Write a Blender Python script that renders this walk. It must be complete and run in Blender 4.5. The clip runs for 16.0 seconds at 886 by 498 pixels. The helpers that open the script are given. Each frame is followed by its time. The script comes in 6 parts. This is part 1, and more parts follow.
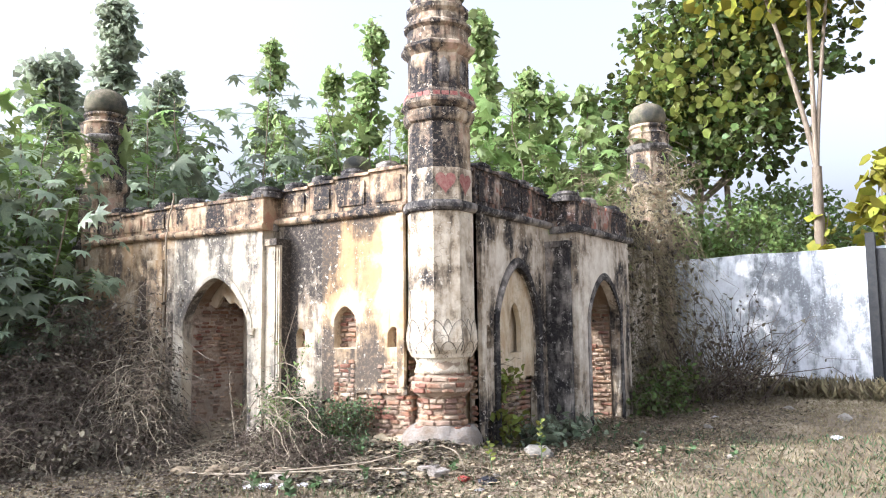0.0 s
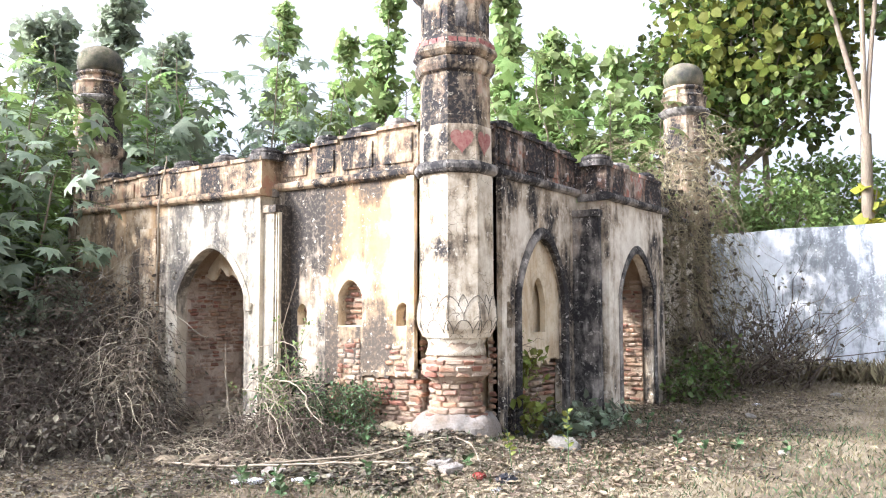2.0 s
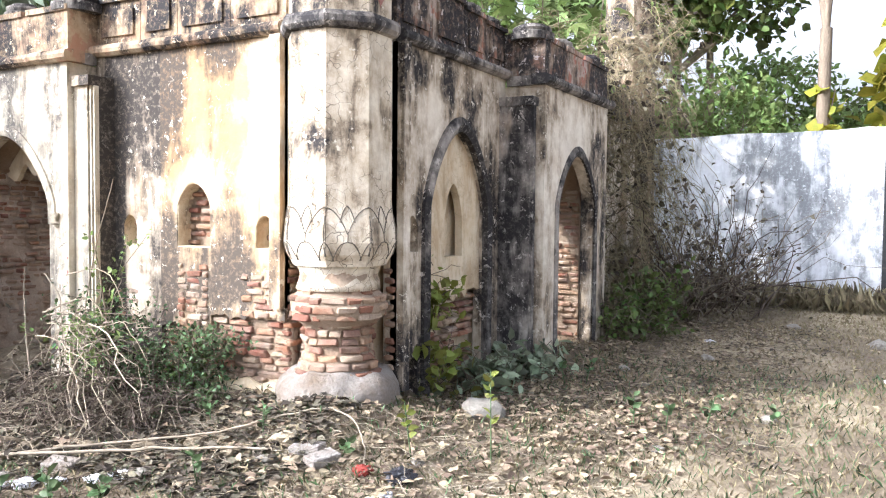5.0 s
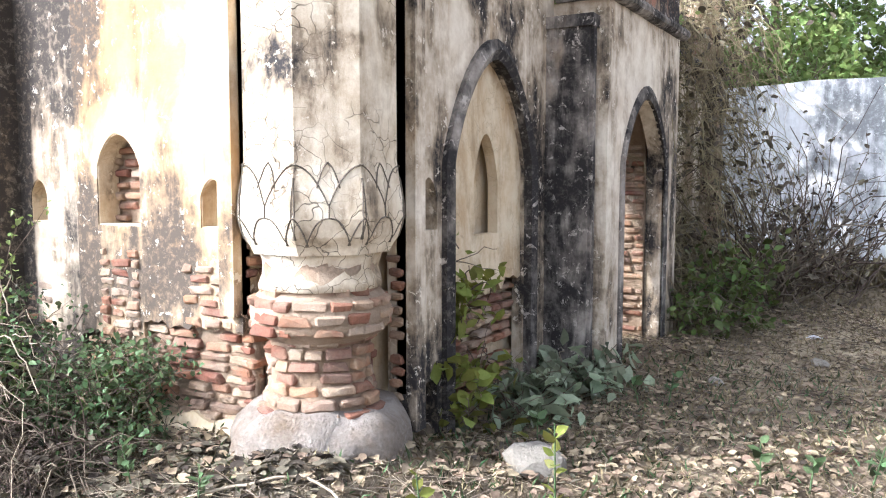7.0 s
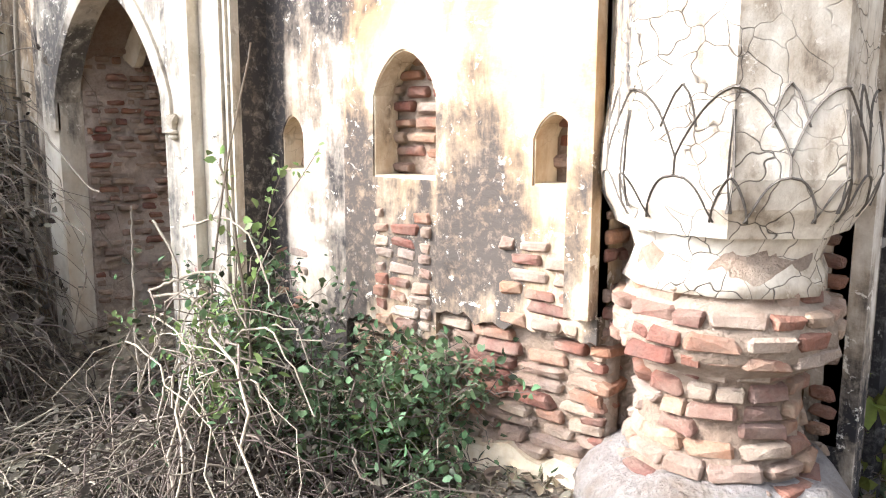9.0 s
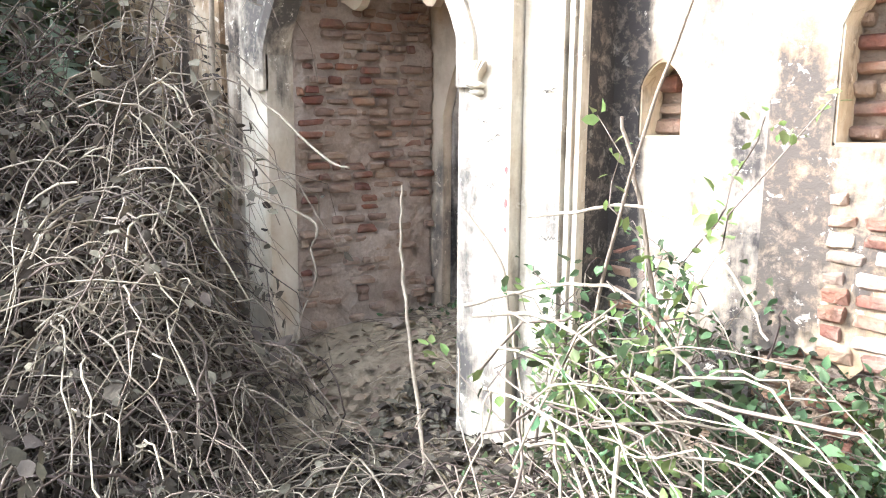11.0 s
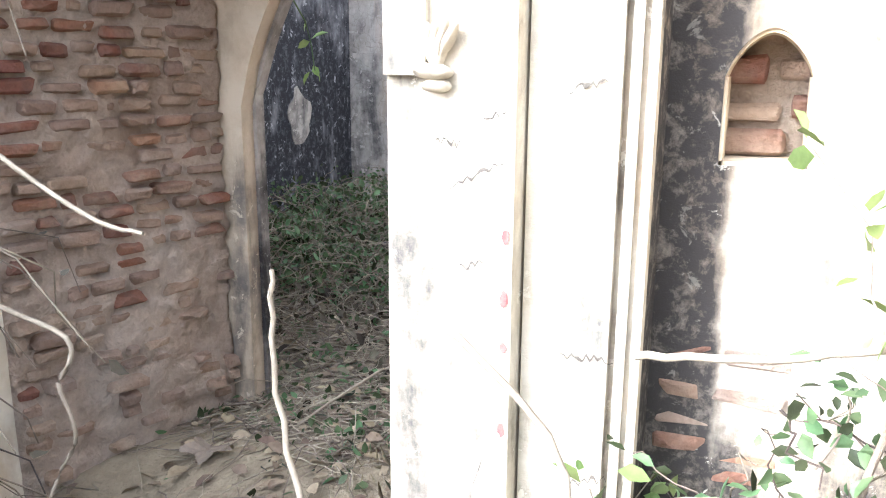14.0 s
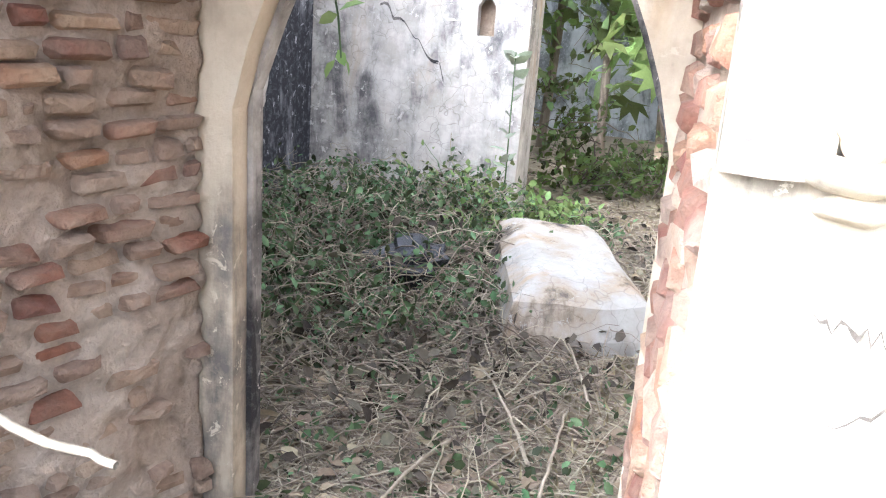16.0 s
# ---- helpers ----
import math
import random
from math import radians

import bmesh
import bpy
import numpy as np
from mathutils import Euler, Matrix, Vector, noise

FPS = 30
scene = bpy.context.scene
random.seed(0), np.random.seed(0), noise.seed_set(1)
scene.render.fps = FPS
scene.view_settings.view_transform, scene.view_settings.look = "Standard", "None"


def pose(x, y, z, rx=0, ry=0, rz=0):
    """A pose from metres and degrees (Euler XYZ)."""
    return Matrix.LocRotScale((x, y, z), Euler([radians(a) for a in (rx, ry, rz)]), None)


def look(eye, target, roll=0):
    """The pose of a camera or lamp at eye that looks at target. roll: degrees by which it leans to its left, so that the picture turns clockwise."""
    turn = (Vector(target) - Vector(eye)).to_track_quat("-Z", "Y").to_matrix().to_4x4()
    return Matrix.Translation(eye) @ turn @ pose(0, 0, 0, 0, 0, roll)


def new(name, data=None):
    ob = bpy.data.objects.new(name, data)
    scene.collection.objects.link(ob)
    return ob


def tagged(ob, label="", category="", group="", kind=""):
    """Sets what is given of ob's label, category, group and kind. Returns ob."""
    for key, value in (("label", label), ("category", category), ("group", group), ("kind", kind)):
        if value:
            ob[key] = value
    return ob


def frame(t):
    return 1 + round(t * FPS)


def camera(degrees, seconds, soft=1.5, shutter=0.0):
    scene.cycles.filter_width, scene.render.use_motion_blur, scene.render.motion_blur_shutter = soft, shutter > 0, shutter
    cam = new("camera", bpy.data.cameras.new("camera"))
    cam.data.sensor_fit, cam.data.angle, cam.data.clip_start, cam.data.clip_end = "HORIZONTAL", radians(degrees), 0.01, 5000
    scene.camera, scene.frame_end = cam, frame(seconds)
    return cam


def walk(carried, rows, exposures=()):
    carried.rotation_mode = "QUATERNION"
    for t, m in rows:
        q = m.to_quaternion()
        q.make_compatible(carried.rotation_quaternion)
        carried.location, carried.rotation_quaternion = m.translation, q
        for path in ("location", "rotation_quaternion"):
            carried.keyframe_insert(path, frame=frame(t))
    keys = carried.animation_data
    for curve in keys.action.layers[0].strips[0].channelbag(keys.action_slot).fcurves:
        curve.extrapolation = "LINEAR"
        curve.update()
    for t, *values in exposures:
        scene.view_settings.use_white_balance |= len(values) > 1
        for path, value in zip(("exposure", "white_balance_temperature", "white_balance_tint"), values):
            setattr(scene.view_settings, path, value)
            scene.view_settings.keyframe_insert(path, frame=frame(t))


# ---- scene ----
cam = camera(58.3, 16.0, soft=1.1)
PATH = [
    (0, (4.3, -6.352, 1.405), (3.21, -4.688, 1.605), -0.7),
    (0.5, (4.278, -6.196, 1.392), (3.184, -4.528, 1.54), -2.3),
    (1, (4.24, -5.958, 1.414), (3.146, -4.293, 1.59), -1.2),
    (1.5, (4.113, -5.792, 1.394), (2.987, -4.147, 1.554), -0.5),
    (2, (3.88, -5.623, 1.411), (2.742, -3.984, 1.552), -0.2),
    (2.5, (3.74, -5.472, 1.408), (2.621, -3.814, 1.43), -0.4),
    (3, (3.646, -5.175, 1.418), (2.542, -3.507, 1.429), -0.8),
    (3.5, (3.46, -4.867, 1.424), (2.431, -3.153, 1.414), -0.8),
    (3.7, (3.39, -4.736, 1.435), (2.42, -2.987, 1.426), -0.5),
    (5.8, (2.704, -3.334, 1.465), (1.736, -1.588, 1.344), 0.7),
    (6, (2.631, -3.184, 1.447), (1.663, -1.438, 1.327), 0.5),
    (6.5, (2.365, -2.819, 1.445), (1.392, -1.077, 1.306), 0.8),
    (7, (2.153, -2.488, 1.432), (1.148, -0.768, 1.259), 0.0),
    (7.5, (1.903, -2.265, 1.438), (0.721, -0.674, 1.175), 0.1),
    (7.6, (1.856, -2.228, 1.429), (0.647, -0.658, 1.158), 0.5),
    (8, (1.551, -2.138, 1.436), (0.328, -0.579, 1.159), 0.4),
    (8.5, (1.238, -2.02, 1.407), (0.024, -0.461, 1.101), -0.0),
    (9, (0.871, -1.955, 1.407), (-0.456, -0.492, 1.093), 0.2),
    (9.5, (0.504, -2.082, 1.399), (-0.855, -0.656, 1.051), 0.3),
    (10, (0.18, -2.139, 1.353), (-1.194, -0.749, 0.927), 0.1),
    (10.2, (0.006, -2.143, 1.298), (-1.385, -0.764, 0.894), 0.3),
    (12.3, (-1.137, -1.819, 1.328), (-2.503, -0.396, 0.995), -0.3),
    (12.5, (-1.233, -1.813, 1.332), (-2.589, -0.387, 0.974), 0.4),
    (13, (-1.455, -1.737, 1.37), (-2.412, -0.018, 1.009), 1.7),
    (13.5, (-1.595, -1.57, 1.357), (-2.361, 0.236, 0.966), 1.3),
    (14, (-1.717, -1.385, 1.371), (-2.434, 0.429, 0.926), 0.4),
    (14.5, (-1.858, -1.197, 1.362), (-2.545, 0.607, 0.839), 0.9),
    (15, (-2.114, -0.953, 1.41), (-2.784, 0.855, 0.876), 2.3),
    (15.5, (-2.202, -0.908, 1.448), (-2.778, 0.929, 0.906), 4.1),
    (16, (-2.297, -0.808, 1.441), (-2.805, 1.048, 0.896), 4.3),
]
walk(cam, [(t, look(eye, target, roll)) for t, eye, target, roll in PATH],
     exposures=[(0.0, 1.12, 5700, 13), (1.0, 1.1, 5700, 13), (1.5, 1.25, 5700, 13), (2.5, 1.45, 5700, 13), (3.7, 1.38, 5700, 13), (5.8, 1.35, 5700, 13), (8.0, 1.5, 5650, 13), (9.0, 1.4, 5650, 13), (10.0, 1.6, 5600, 12), (12.5, 2.65, 5350, 11), (13.2, 2.35, 5450, 11), (15.0, 2.5, 5500, 12), (16.0, 2.8, 5500, 12)])

# ---- light ----
SUN_FROM = Vector((-0.56, -0.60, 0.50)).normalized()
world = bpy.data.worlds.new("sky")
scene.world = world
world.use_nodes = True
wn = world.node_tree.nodes
sky = wn.new("ShaderNodeTexSky")
sky.sky_type, sky.sun_disc = "NISHITA", False
sky.sun_elevation = math.asin(SUN_FROM.z)
sky.sun_rotation = math.atan2(SUN_FROM.x, SUN_FROM.y)
sky.air_density, sky.dust_density, sky.ozone_density = 1.0, 9.0, 1.0
haze = wn.new("ShaderNodeHueSaturation")      # winter haze: a pale, nearly white sky
haze.inputs["Saturation"].default_value, haze.inputs["Value"].default_value = 0.14, 1.5
wn["Background"].inputs["Strength"].default_value = 0.15
world.node_tree.links.new(sky.outputs[0], haze.inputs["Color"])
world.node_tree.links.new(haze.outputs[0], wn["Background"].inputs["Color"])
sun = new("sun", bpy.data.lights.new("sun", "SUN"))
sun.data.energy, sun.data.angle, sun.data.color = 2.5, radians(0.7), (1.0, 0.90, 0.74)
sun.matrix_world = look(SUN_FROM * 30, (0, 0, 0))

# ---- materials ----
def nodes_of(name, rough=0.9, spec=0.2):
    m = bpy.data.materials.new(name)
    m.use_nodes = True
    t = m.node_tree
    b = t.nodes["Principled BSDF"]
    b.inputs["Roughness"].default_value = rough
    b.inputs["Specular IOR Level"].default_value = spec
    return m, t, b


def coords(t, scale=(1, 1, 1), kind="Object"):
    g = t.nodes.new("ShaderNodeNewGeometry")
    mp = t.nodes.new("ShaderNodeMapping")
    mp.inputs["Scale"].default_value = scale
    t.links.new(g.outputs["Position"], mp.inputs["Vector"])
    return mp.outputs["Vector"]


def noise_of(t, vec, scale, detail=6, rough=0.6, distort=0.0):
    n = t.nodes.new("ShaderNodeTexNoise")
    n.inputs["Scale"].default_value = scale
    n.inputs["Detail"].default_value = detail
    n.inputs["Roughness"].default_value = rough
    n.inputs["Distortion"].default_value = distort
    t.links.new(vec, n.inputs["Vector"])
    return n.outputs["Fac"]


def ramp(t, fac, stops):
    r = t.nodes.new("ShaderNodeValToRGB")
    e = r.color_ramp.elements
    while len(e) < len(stops):
        e.new(0.5)
    for el, (p, c) in zip(e, stops):
        el.position = p
        el.color = (*c, 1) if len(c) == 3 else c
    t.links.new(fac, r.inputs["Fac"])
    return r.outputs["Color"]


def g3(v):
    return (v, v, v)


def mix(t, fac, a, b, mode="MIX"):
    n = t.nodes.new("ShaderNodeMix")
    n.data_type, n.blend_type = "RGBA", mode
    for sock, v in ((n.inputs["Factor"], fac), (n.inputs["A"], a), (n.inputs["B"], b)):
        if isinstance(v, tuple):
            sock.default_value = (*v, 1)
        elif isinstance(v, (int, float)):
            sock.default_value = v
        else:
            t.links.new(v, sock)
    return n.outputs["Result"]


def bump(t, b, height, strength=0.4, dist=0.01):
    n = t.nodes.new("ShaderNodeBump")
    n.inputs["Strength"].default_value = strength
    n.inputs["Distance"].default_value = dist
    t.links.new(height, n.inputs["Height"])
    t.links.new(n.outputs["Normal"], b.inputs["Normal"])


def val(t, op, a, b=0.0):
    n = t.nodes.new("ShaderNodeMath")
    n.operation = op
    n.use_clamp = True
    for sock, v in ((n.inputs[0], a), (n.inputs[1], b)):
        if isinstance(v, (int, float)):
            sock.default_value = v
        else:
            t.links.new(v, sock)
    return n.outputs[0]


def plaster(name, base, warm, black=0.5, ochre=0.5, cracks=0.0, streak=1.0, redpaint=0.0, tint=(0.27, 0.20, 0.13), mould_shade_col=(0.032, 0.030, 0.031), axis="X", stains_and_shade=(), rust=()):
    """Old lime plaster: flaking limewash, ochre staining, black mould running down in streaks, cracks; some blotches
    paint shade.
    """
    m, t, b = nodes_of(name, 0.92, 0.15)
    v = coords(t)
    vs = coords(t, (1, 1, 0.33))

    def patch(c, z, w, h, amount):
        """A soft oval of stain, in places of painted shade, about (c, z) along the wall."""
        sp = t.nodes.new("ShaderNodeSeparateXYZ")
        t.links.new(v, sp.inputs[0])
        total = None
        for sock, mid_, half in ((sp.outputs[axis], c, w), (sp.outputs["Z"], z, h)):
            n = t.nodes.new("ShaderNodeMath")
            n.operation = "MULTIPLY_ADD"
            n.inputs[1].default_value, n.inputs[2].default_value = 1 / half, -mid_ / half
            t.links.new(sock, n.inputs[0])
            q = t.nodes.new("ShaderNodeMath")
            q.operation = "POWER"
            q.inputs[1].default_value = 2
            a = t.nodes.new("ShaderNodeMath")
            a.operation = "ABSOLUTE"
            t.links.new(n.outputs[0], a.inputs[0])
            t.links.new(a.outputs[0], q.inputs[0])
            total = q.outputs[0] if total is None else val(t, "ADD", total, q.outputs[0])
        return val(t, "MULTIPLY", val(t, "SUBTRACT", 1.0, total), amount)
    big = noise_of(t, v, 1.25, 6, 0.55)
    mid = noise_of(t, v, 6.5, 8, 0.68)
    fine = noise_of(t, v, 42, 6, 0.7)
    run = noise_of(t, vs, 5.5, 8, 0.66, 0.4)
    col = mix(t, ramp(t, mid, [(0.38, g3(0)), (0.62, g3(1))]), base, warm)
    orange = noise_of(t, vs, 3.1, 7, 0.65, 0.6)
    for c, z, w, h, k in rust:
        orange = val(t, "ADD" if k > 0 else "SUBTRACT", orange, patch(c, z, w, h, abs(k)))
    col = mix(t, ramp(t, orange, [(0.60 - 0.22 * ochre, g3(0)), (0.78 - 0.18 * ochre, g3(0.85))]),
              col, (0.36, 0.22, 0.10))
    if redpaint:
        col = mix(t, ramp(t, noise_of(t, v, 8.0, 4, 0.6), [(0.50, g3(0)), (0.56, g3(redpaint))]), col, (0.33, 0.07, 0.06))
    long = noise_of(t, coords(t, (1, 1, 0.12)), 6.0, 8, 0.68, 0.35)
    mould = val(t, "ADD", val(t, "ADD", val(t, "ADD", val(t, "MULTIPLY", run, 0.30), val(t, "MULTIPLY", big, 0.36)), val(t, "MULTIPLY", long, 0.18)), val(t, "MULTIPLY", mid, 0.16))
    for c, z, w, h, k in stains_and_shade:
        mould = val(t, "ADD" if k > 0 else "SUBTRACT", mould, patch(c, z, w, h, abs(k)))
    edge = 0.5 + (0.5 - black) * 0.26
    col = mix(t, ramp(t, mould, [(edge - 0.07, g3(0)), (edge + 0.01, g3(0.7))]), col, tint)
    mask = ramp(t, mould, [(edge - 0.01, g3(0)), (edge + 0.05, g3(1))])
    speck = ramp(t, noise_of(t, v, 24, 8, 0.75, 0.3), [(0.33, g3(0.4)), (0.50, g3(1))])
    col = mix(t, mix(t, 1.0, mask, speck, "MULTIPLY"), col, mould_shade_col)
    flake = ramp(t, noise_of(t, v, 19, 7, 0.72, 0.5), [(0.59, g3(0)), (0.625, g3(0.9))])
    halo = ramp(t, mould, [(edge - 0.05, g3(0)), (edge, g3(1)), (edge + 0.06, g3(1)), (edge + 0.10, g3(0.25))])
    col = mix(t, mix(t, 1.0, flake, halo, "MULTIPLY"), col, base)
    h = val(t, "ADD", val(t, "MULTIPLY", mid, 0.5), val(t, "MULTIPLY", fine, 0.35))
    if cracks:
        w = t.nodes.new("ShaderNodeTexVoronoi")
        w.feature = "DISTANCE_TO_EDGE"
        w.inputs["Scale"].default_value = 11
        nv = t.nodes.new("ShaderNodeVectorMath")
        nv.operation = "MULTIPLY_ADD"
        nn = t.nodes.new("ShaderNodeTexNoise")
        nn.inputs["Scale"].default_value = 7
        t.links.new(v, nn.inputs["Vector"])
        t.links.new(nn.outputs["Color"], nv.inputs[0])
        nv.inputs[1].default_value = (0.16, 0.16, 0.16)
        t.links.new(v, nv.inputs[2])
        t.links.new(nv.outputs[0], w.inputs["Vector"])
        line = ramp(t, w.outputs["Distance"], [(0.0, g3(1)), (0.022, g3(0))])
        gate = ramp(t, noise_of(t, v, 2.3, 3), [(0.42, g3(0)), (0.52, g3(cracks))])
        line = mix(t, 1.0, line, gate, "MULTIPLY")
        col = mix(t, line, col, (0.06, 0.048, 0.038))
        h = val(t, "SUBTRACT", h, val(t, "MULTIPLY", line, 0.5))
    t.links.new(col, b.inputs["Base Color"])
    bump(t, b, h, 0.55, 0.02)
    return m


def simple(name, c1, c2, scale=20, rough=0.9, stretch=(1, 1, 1), bumpy=0.4, c3=None, rnd=0.0, island=0.0, dist=0.01, spec=0.2, trans=0.0):
    m, t, b = nodes_of(name, rough, spec)
    v = coords(t, stretch)
    a = noise_of(t, v, scale, 7, 0.65)
    f = noise_of(t, v, scale * 7, 5, 0.7)
    col = mix(t, ramp(t, a, [(0.35, g3(0)), (0.65, g3(1))]), c1, c2)
    if c3:
        col = mix(t, ramp(t, noise_of(t, v, scale * 0.27, 5), [(0.45, g3(0)), (0.65, g3(1))]), col, c3)
    col = mix(t, 0.35, col, ramp(t, f, [(0.3, g3(0.25)), (0.7, g3(1))]), "MULTIPLY")
    for amount, node, out in ((rnd, "ShaderNodeObjectInfo", "Random"), (island, "ShaderNodeNewGeometry", "Random Per Island")):
        if amount:
            o = t.nodes.new(node)
            hs = t.nodes.new("ShaderNodeHueSaturation")
            mr = t.nodes.new("ShaderNodeMapRange")
            mr.inputs["To Min"].default_value = 1 - amount
            mr.inputs["To Max"].default_value = 1 + amount
            t.links.new(o.outputs[out], mr.inputs["Value"])
            t.links.new(mr.outputs[0], hs.inputs["Value"])
            mh = t.nodes.new("ShaderNodeMapRange")
            mh.inputs["To Min"].default_value = 0.5 - amount * 0.06
            mh.inputs["To Max"].default_value = 0.5 + amount * 0.04
            t.links.new(o.outputs[out], mh.inputs["Value"])
            t.links.new(mh.outputs[0], hs.inputs["Hue"])
            t.links.new(col, hs.inputs["Color"])
            col = hs.outputs["Color"]
    t.links.new(col, b.inputs["Base Color"])
    if trans:
        tr = t.nodes.new("ShaderNodeBsdfTranslucent")
        t.links.new(col, tr.inputs["Color"])
        ms = t.nodes.new("ShaderNodeMixShader")
        ms.inputs[0].default_value = trans
        t.links.new(b.outputs[0], ms.inputs[1])
        t.links.new(tr.outputs[0], ms.inputs[2])
        t.links.new(ms.outputs[0], t.nodes["Material Output"].inputs["Surface"])
    bump(t, b, f, bumpy, dist)
    return m


# The wide low oval at (-1.1, 0.95) paints the mottled shadow there.
M_SOUTH = plaster("plaster_south", (0.64, 0.575, 0.46), (0.53, 0.42, 0.28), 0.48, 0.7, 0, 1, 0, (0.27, 0.18, 0.10), (0.085, 0.070, 0.058),
                  stains_and_shade=((-1.58, 2.1, 0.3, 0.8, 0.09), (-1.1, 0.95, 0.9, 0.42, 0.035), (-1.30, 2.42, 0.22, 0.45, 0.09), (-0.85, 2.5, 0.3, 0.2, 0.06), (-0.72, 1.12, 0.22, 0.55, 0.065), (-1.42, 1.02, 0.22, 0.5, 0.07), (-1.09, 1.62, 0.26, 0.24, -0.2), (-0.50, 1.85, 0.30, 0.75, -0.2)),
                  rust=((-1.02, 2.2, 0.55, 0.6, 0.24), (-1.3, 1.9, 0.3, 0.6, 0.12), (-0.72, 1.6, 0.2, 0.6, 0.14), (-0.42, 2.2, 0.2, 0.7, -0.2)))
M_PARAPET = plaster("plaster_parapet", (0.52, 0.43, 0.31), (0.42, 0.30, 0.19), 0.60, 0.5, 0, 1, 0.4)
M_EAST = plaster("plaster_east", (0.72, 0.665, 0.57), (0.58, 0.51, 0.41), 0.465, 0.15, 0.0, axis="Y",
                 stains_and_shade=((0.55, 2.35, 0.4, 0.5, 0.04), (1.95, 1.5, 0.22, 1.8, 0.05), (1.25, 2.45, 0.9, 0.25, 0.04), (2.9, 1.95, 0.6, 0.5, -0.08)))
M_EPAR = plaster("plaster_east_parapet", (0.50, 0.45, 0.42), (0.42, 0.28, 0.25), 0.70, 0.2, 0, 1, 0.9)
M_CREAM = plaster("plaster_cream", (0.66, 0.58, 0.44), (0.58, 0.47, 0.32), 0.22, 0.4, 0.3)
M_SHAFT = plaster("plaster_shaft", (0.70, 0.64, 0.53), (0.60, 0.52, 0.40), 0.45, 0.12, 1.0)
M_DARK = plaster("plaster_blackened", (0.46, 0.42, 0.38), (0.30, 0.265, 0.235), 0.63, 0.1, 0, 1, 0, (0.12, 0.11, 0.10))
M_PIER = plaster("plaster_pier", (0.70, 0.645, 0.53), (0.60, 0.52, 0.39), 0.36, 0.25, 0.0, 1, 0, (0.36, 0.31, 0.24), (0.12, 0.108, 0.095),
                 stains_and_shade=((-2.235, 1.0, 0.05, 1.1, 0.07), (-2.12, 2.35, 0.25, 0.5, 0.10), (-3.35, 2.2, 0.3, 0.8, 0.11), (-2.8, 2.45, 0.6, 0.25, 0.07)))
M_TOWER = plaster("plaster_tower", (0.60, 0.53, 0.42), (0.48, 0.38, 0.28), 0.64, 0.35, 0, 1, 0.35)
# Black mould, with the shade of the bay's return face painted in.
M_SOUTHDARK = plaster("plaster_south_black", (0.62, 0.56, 0.46), (0.46, 0.38, 0.28), 0.61, 0.3, 0.0, 1, 0, (0.25, 0.20, 0.15), (0.055, 0.048, 0.043),
                      stains_and_shade=((-1.86, 1.6, 0.12, 2.4, 0.20), (-1.62, 2.3, 0.35, 0.4, 0.07), (-1.60, 1.45, 0.2, 0.35, -0.05), (-1.60, 0.95, 0.16, 0.4, -0.08)))
M_JAMB = plaster("plaster_jamb", (0.54, 0.46, 0.35), (0.44, 0.36, 0.265), 0.44, 0.4, 0.0, 1, 0, (0.30, 0.25, 0.19), (0.14, 0.125, 0.11))
M_INNER = plaster("plaster_inside", (0.60, 0.565, 0.52), (0.46, 0.42, 0.37), 0.44, 0.1, 0.4, 1, 0, (0.30, 0.28, 0.26), (0.12, 0.115, 0.115))
# Bluish-black tones paint the shade on the east-facing inner wall, with some mould.
M_INNERSHADE = plaster("plaster_inside_painted_shade", (0.40, 0.40, 0.42), (0.28, 0.28, 0.30), 0.66, 0.0, 0.0, 1, 0, (0.13, 0.13, 0.14), (0.035, 0.036, 0.042))
# The grey blotches stand in for leaf shadows dappling the limewash.
M_WHITEWALL = plaster("limewash_wall", (0.66, 0.68, 0.71), (0.56, 0.58, 0.61), 0.52, -0.6, 0, 1, 0, (0.44, 0.45, 0.47), (0.20, 0.21, 0.22))
M_GROOVE = simple("dark_groove", (0.10, 0.085, 0.07), (0.19, 0.165, 0.135), 30)
M_HEART = simple("red_painted_motif", (0.30, 0.10, 0.095), (0.42, 0.24, 0.20), 26)
# Pale mud, made lighter still to stand in for bounce light on the jamb.
M_JAMBMUD = simple("pale_mud_lifted_for_shade", (0.60, 0.48, 0.38), (0.48, 0.37, 0.28), 9, c3=(0.66, 0.56, 0.46), bumpy=0.9, dist=0.03)
M_MORTAR = simple("mud_mortar", (0.42, 0.31, 0.225), (0.33, 0.235, 0.165), 9, c3=(0.50, 0.40, 0.305), bumpy=0.9, dist=0.03)
M_BRICK = simple("old_brick", (0.34, 0.155, 0.095), (0.28, 0.165, 0.115), 13, c3=(0.42, 0.31, 0.225), rnd=0.26, bumpy=0.9, dist=0.015)
M_MUDBRICK = simple("mud_smeared_brick", (0.44, 0.32, 0.235), (0.37, 0.255, 0.18), 12, c3=(0.52, 0.42, 0.33), rnd=0.16, bumpy=0.9, dist=0.02)
M_LIME = simple("limewashed_base", (0.46, 0.41, 0.37), (0.28, 0.215, 0.16), 7, bumpy=1.0, dist=0.05, c3=(0.50, 0.46, 0.43))
M_SOIL = simple("dry_soil", (0.25, 0.20, 0.14), (0.155, 0.122, 0.087), 3.0, c3=(0.42, 0.35, 0.245), bumpy=1.0, dist=0.03)
M_DEADLEAF = simple("dead_leaves", (0.22, 0.165, 0.11), (0.33, 0.265, 0.185), 9, island=0.4, rough=0.8)
M_TWIG = simple("dry_twigs", (0.20, 0.16, 0.125), (0.10, 0.08, 0.062), 14, island=0.6)
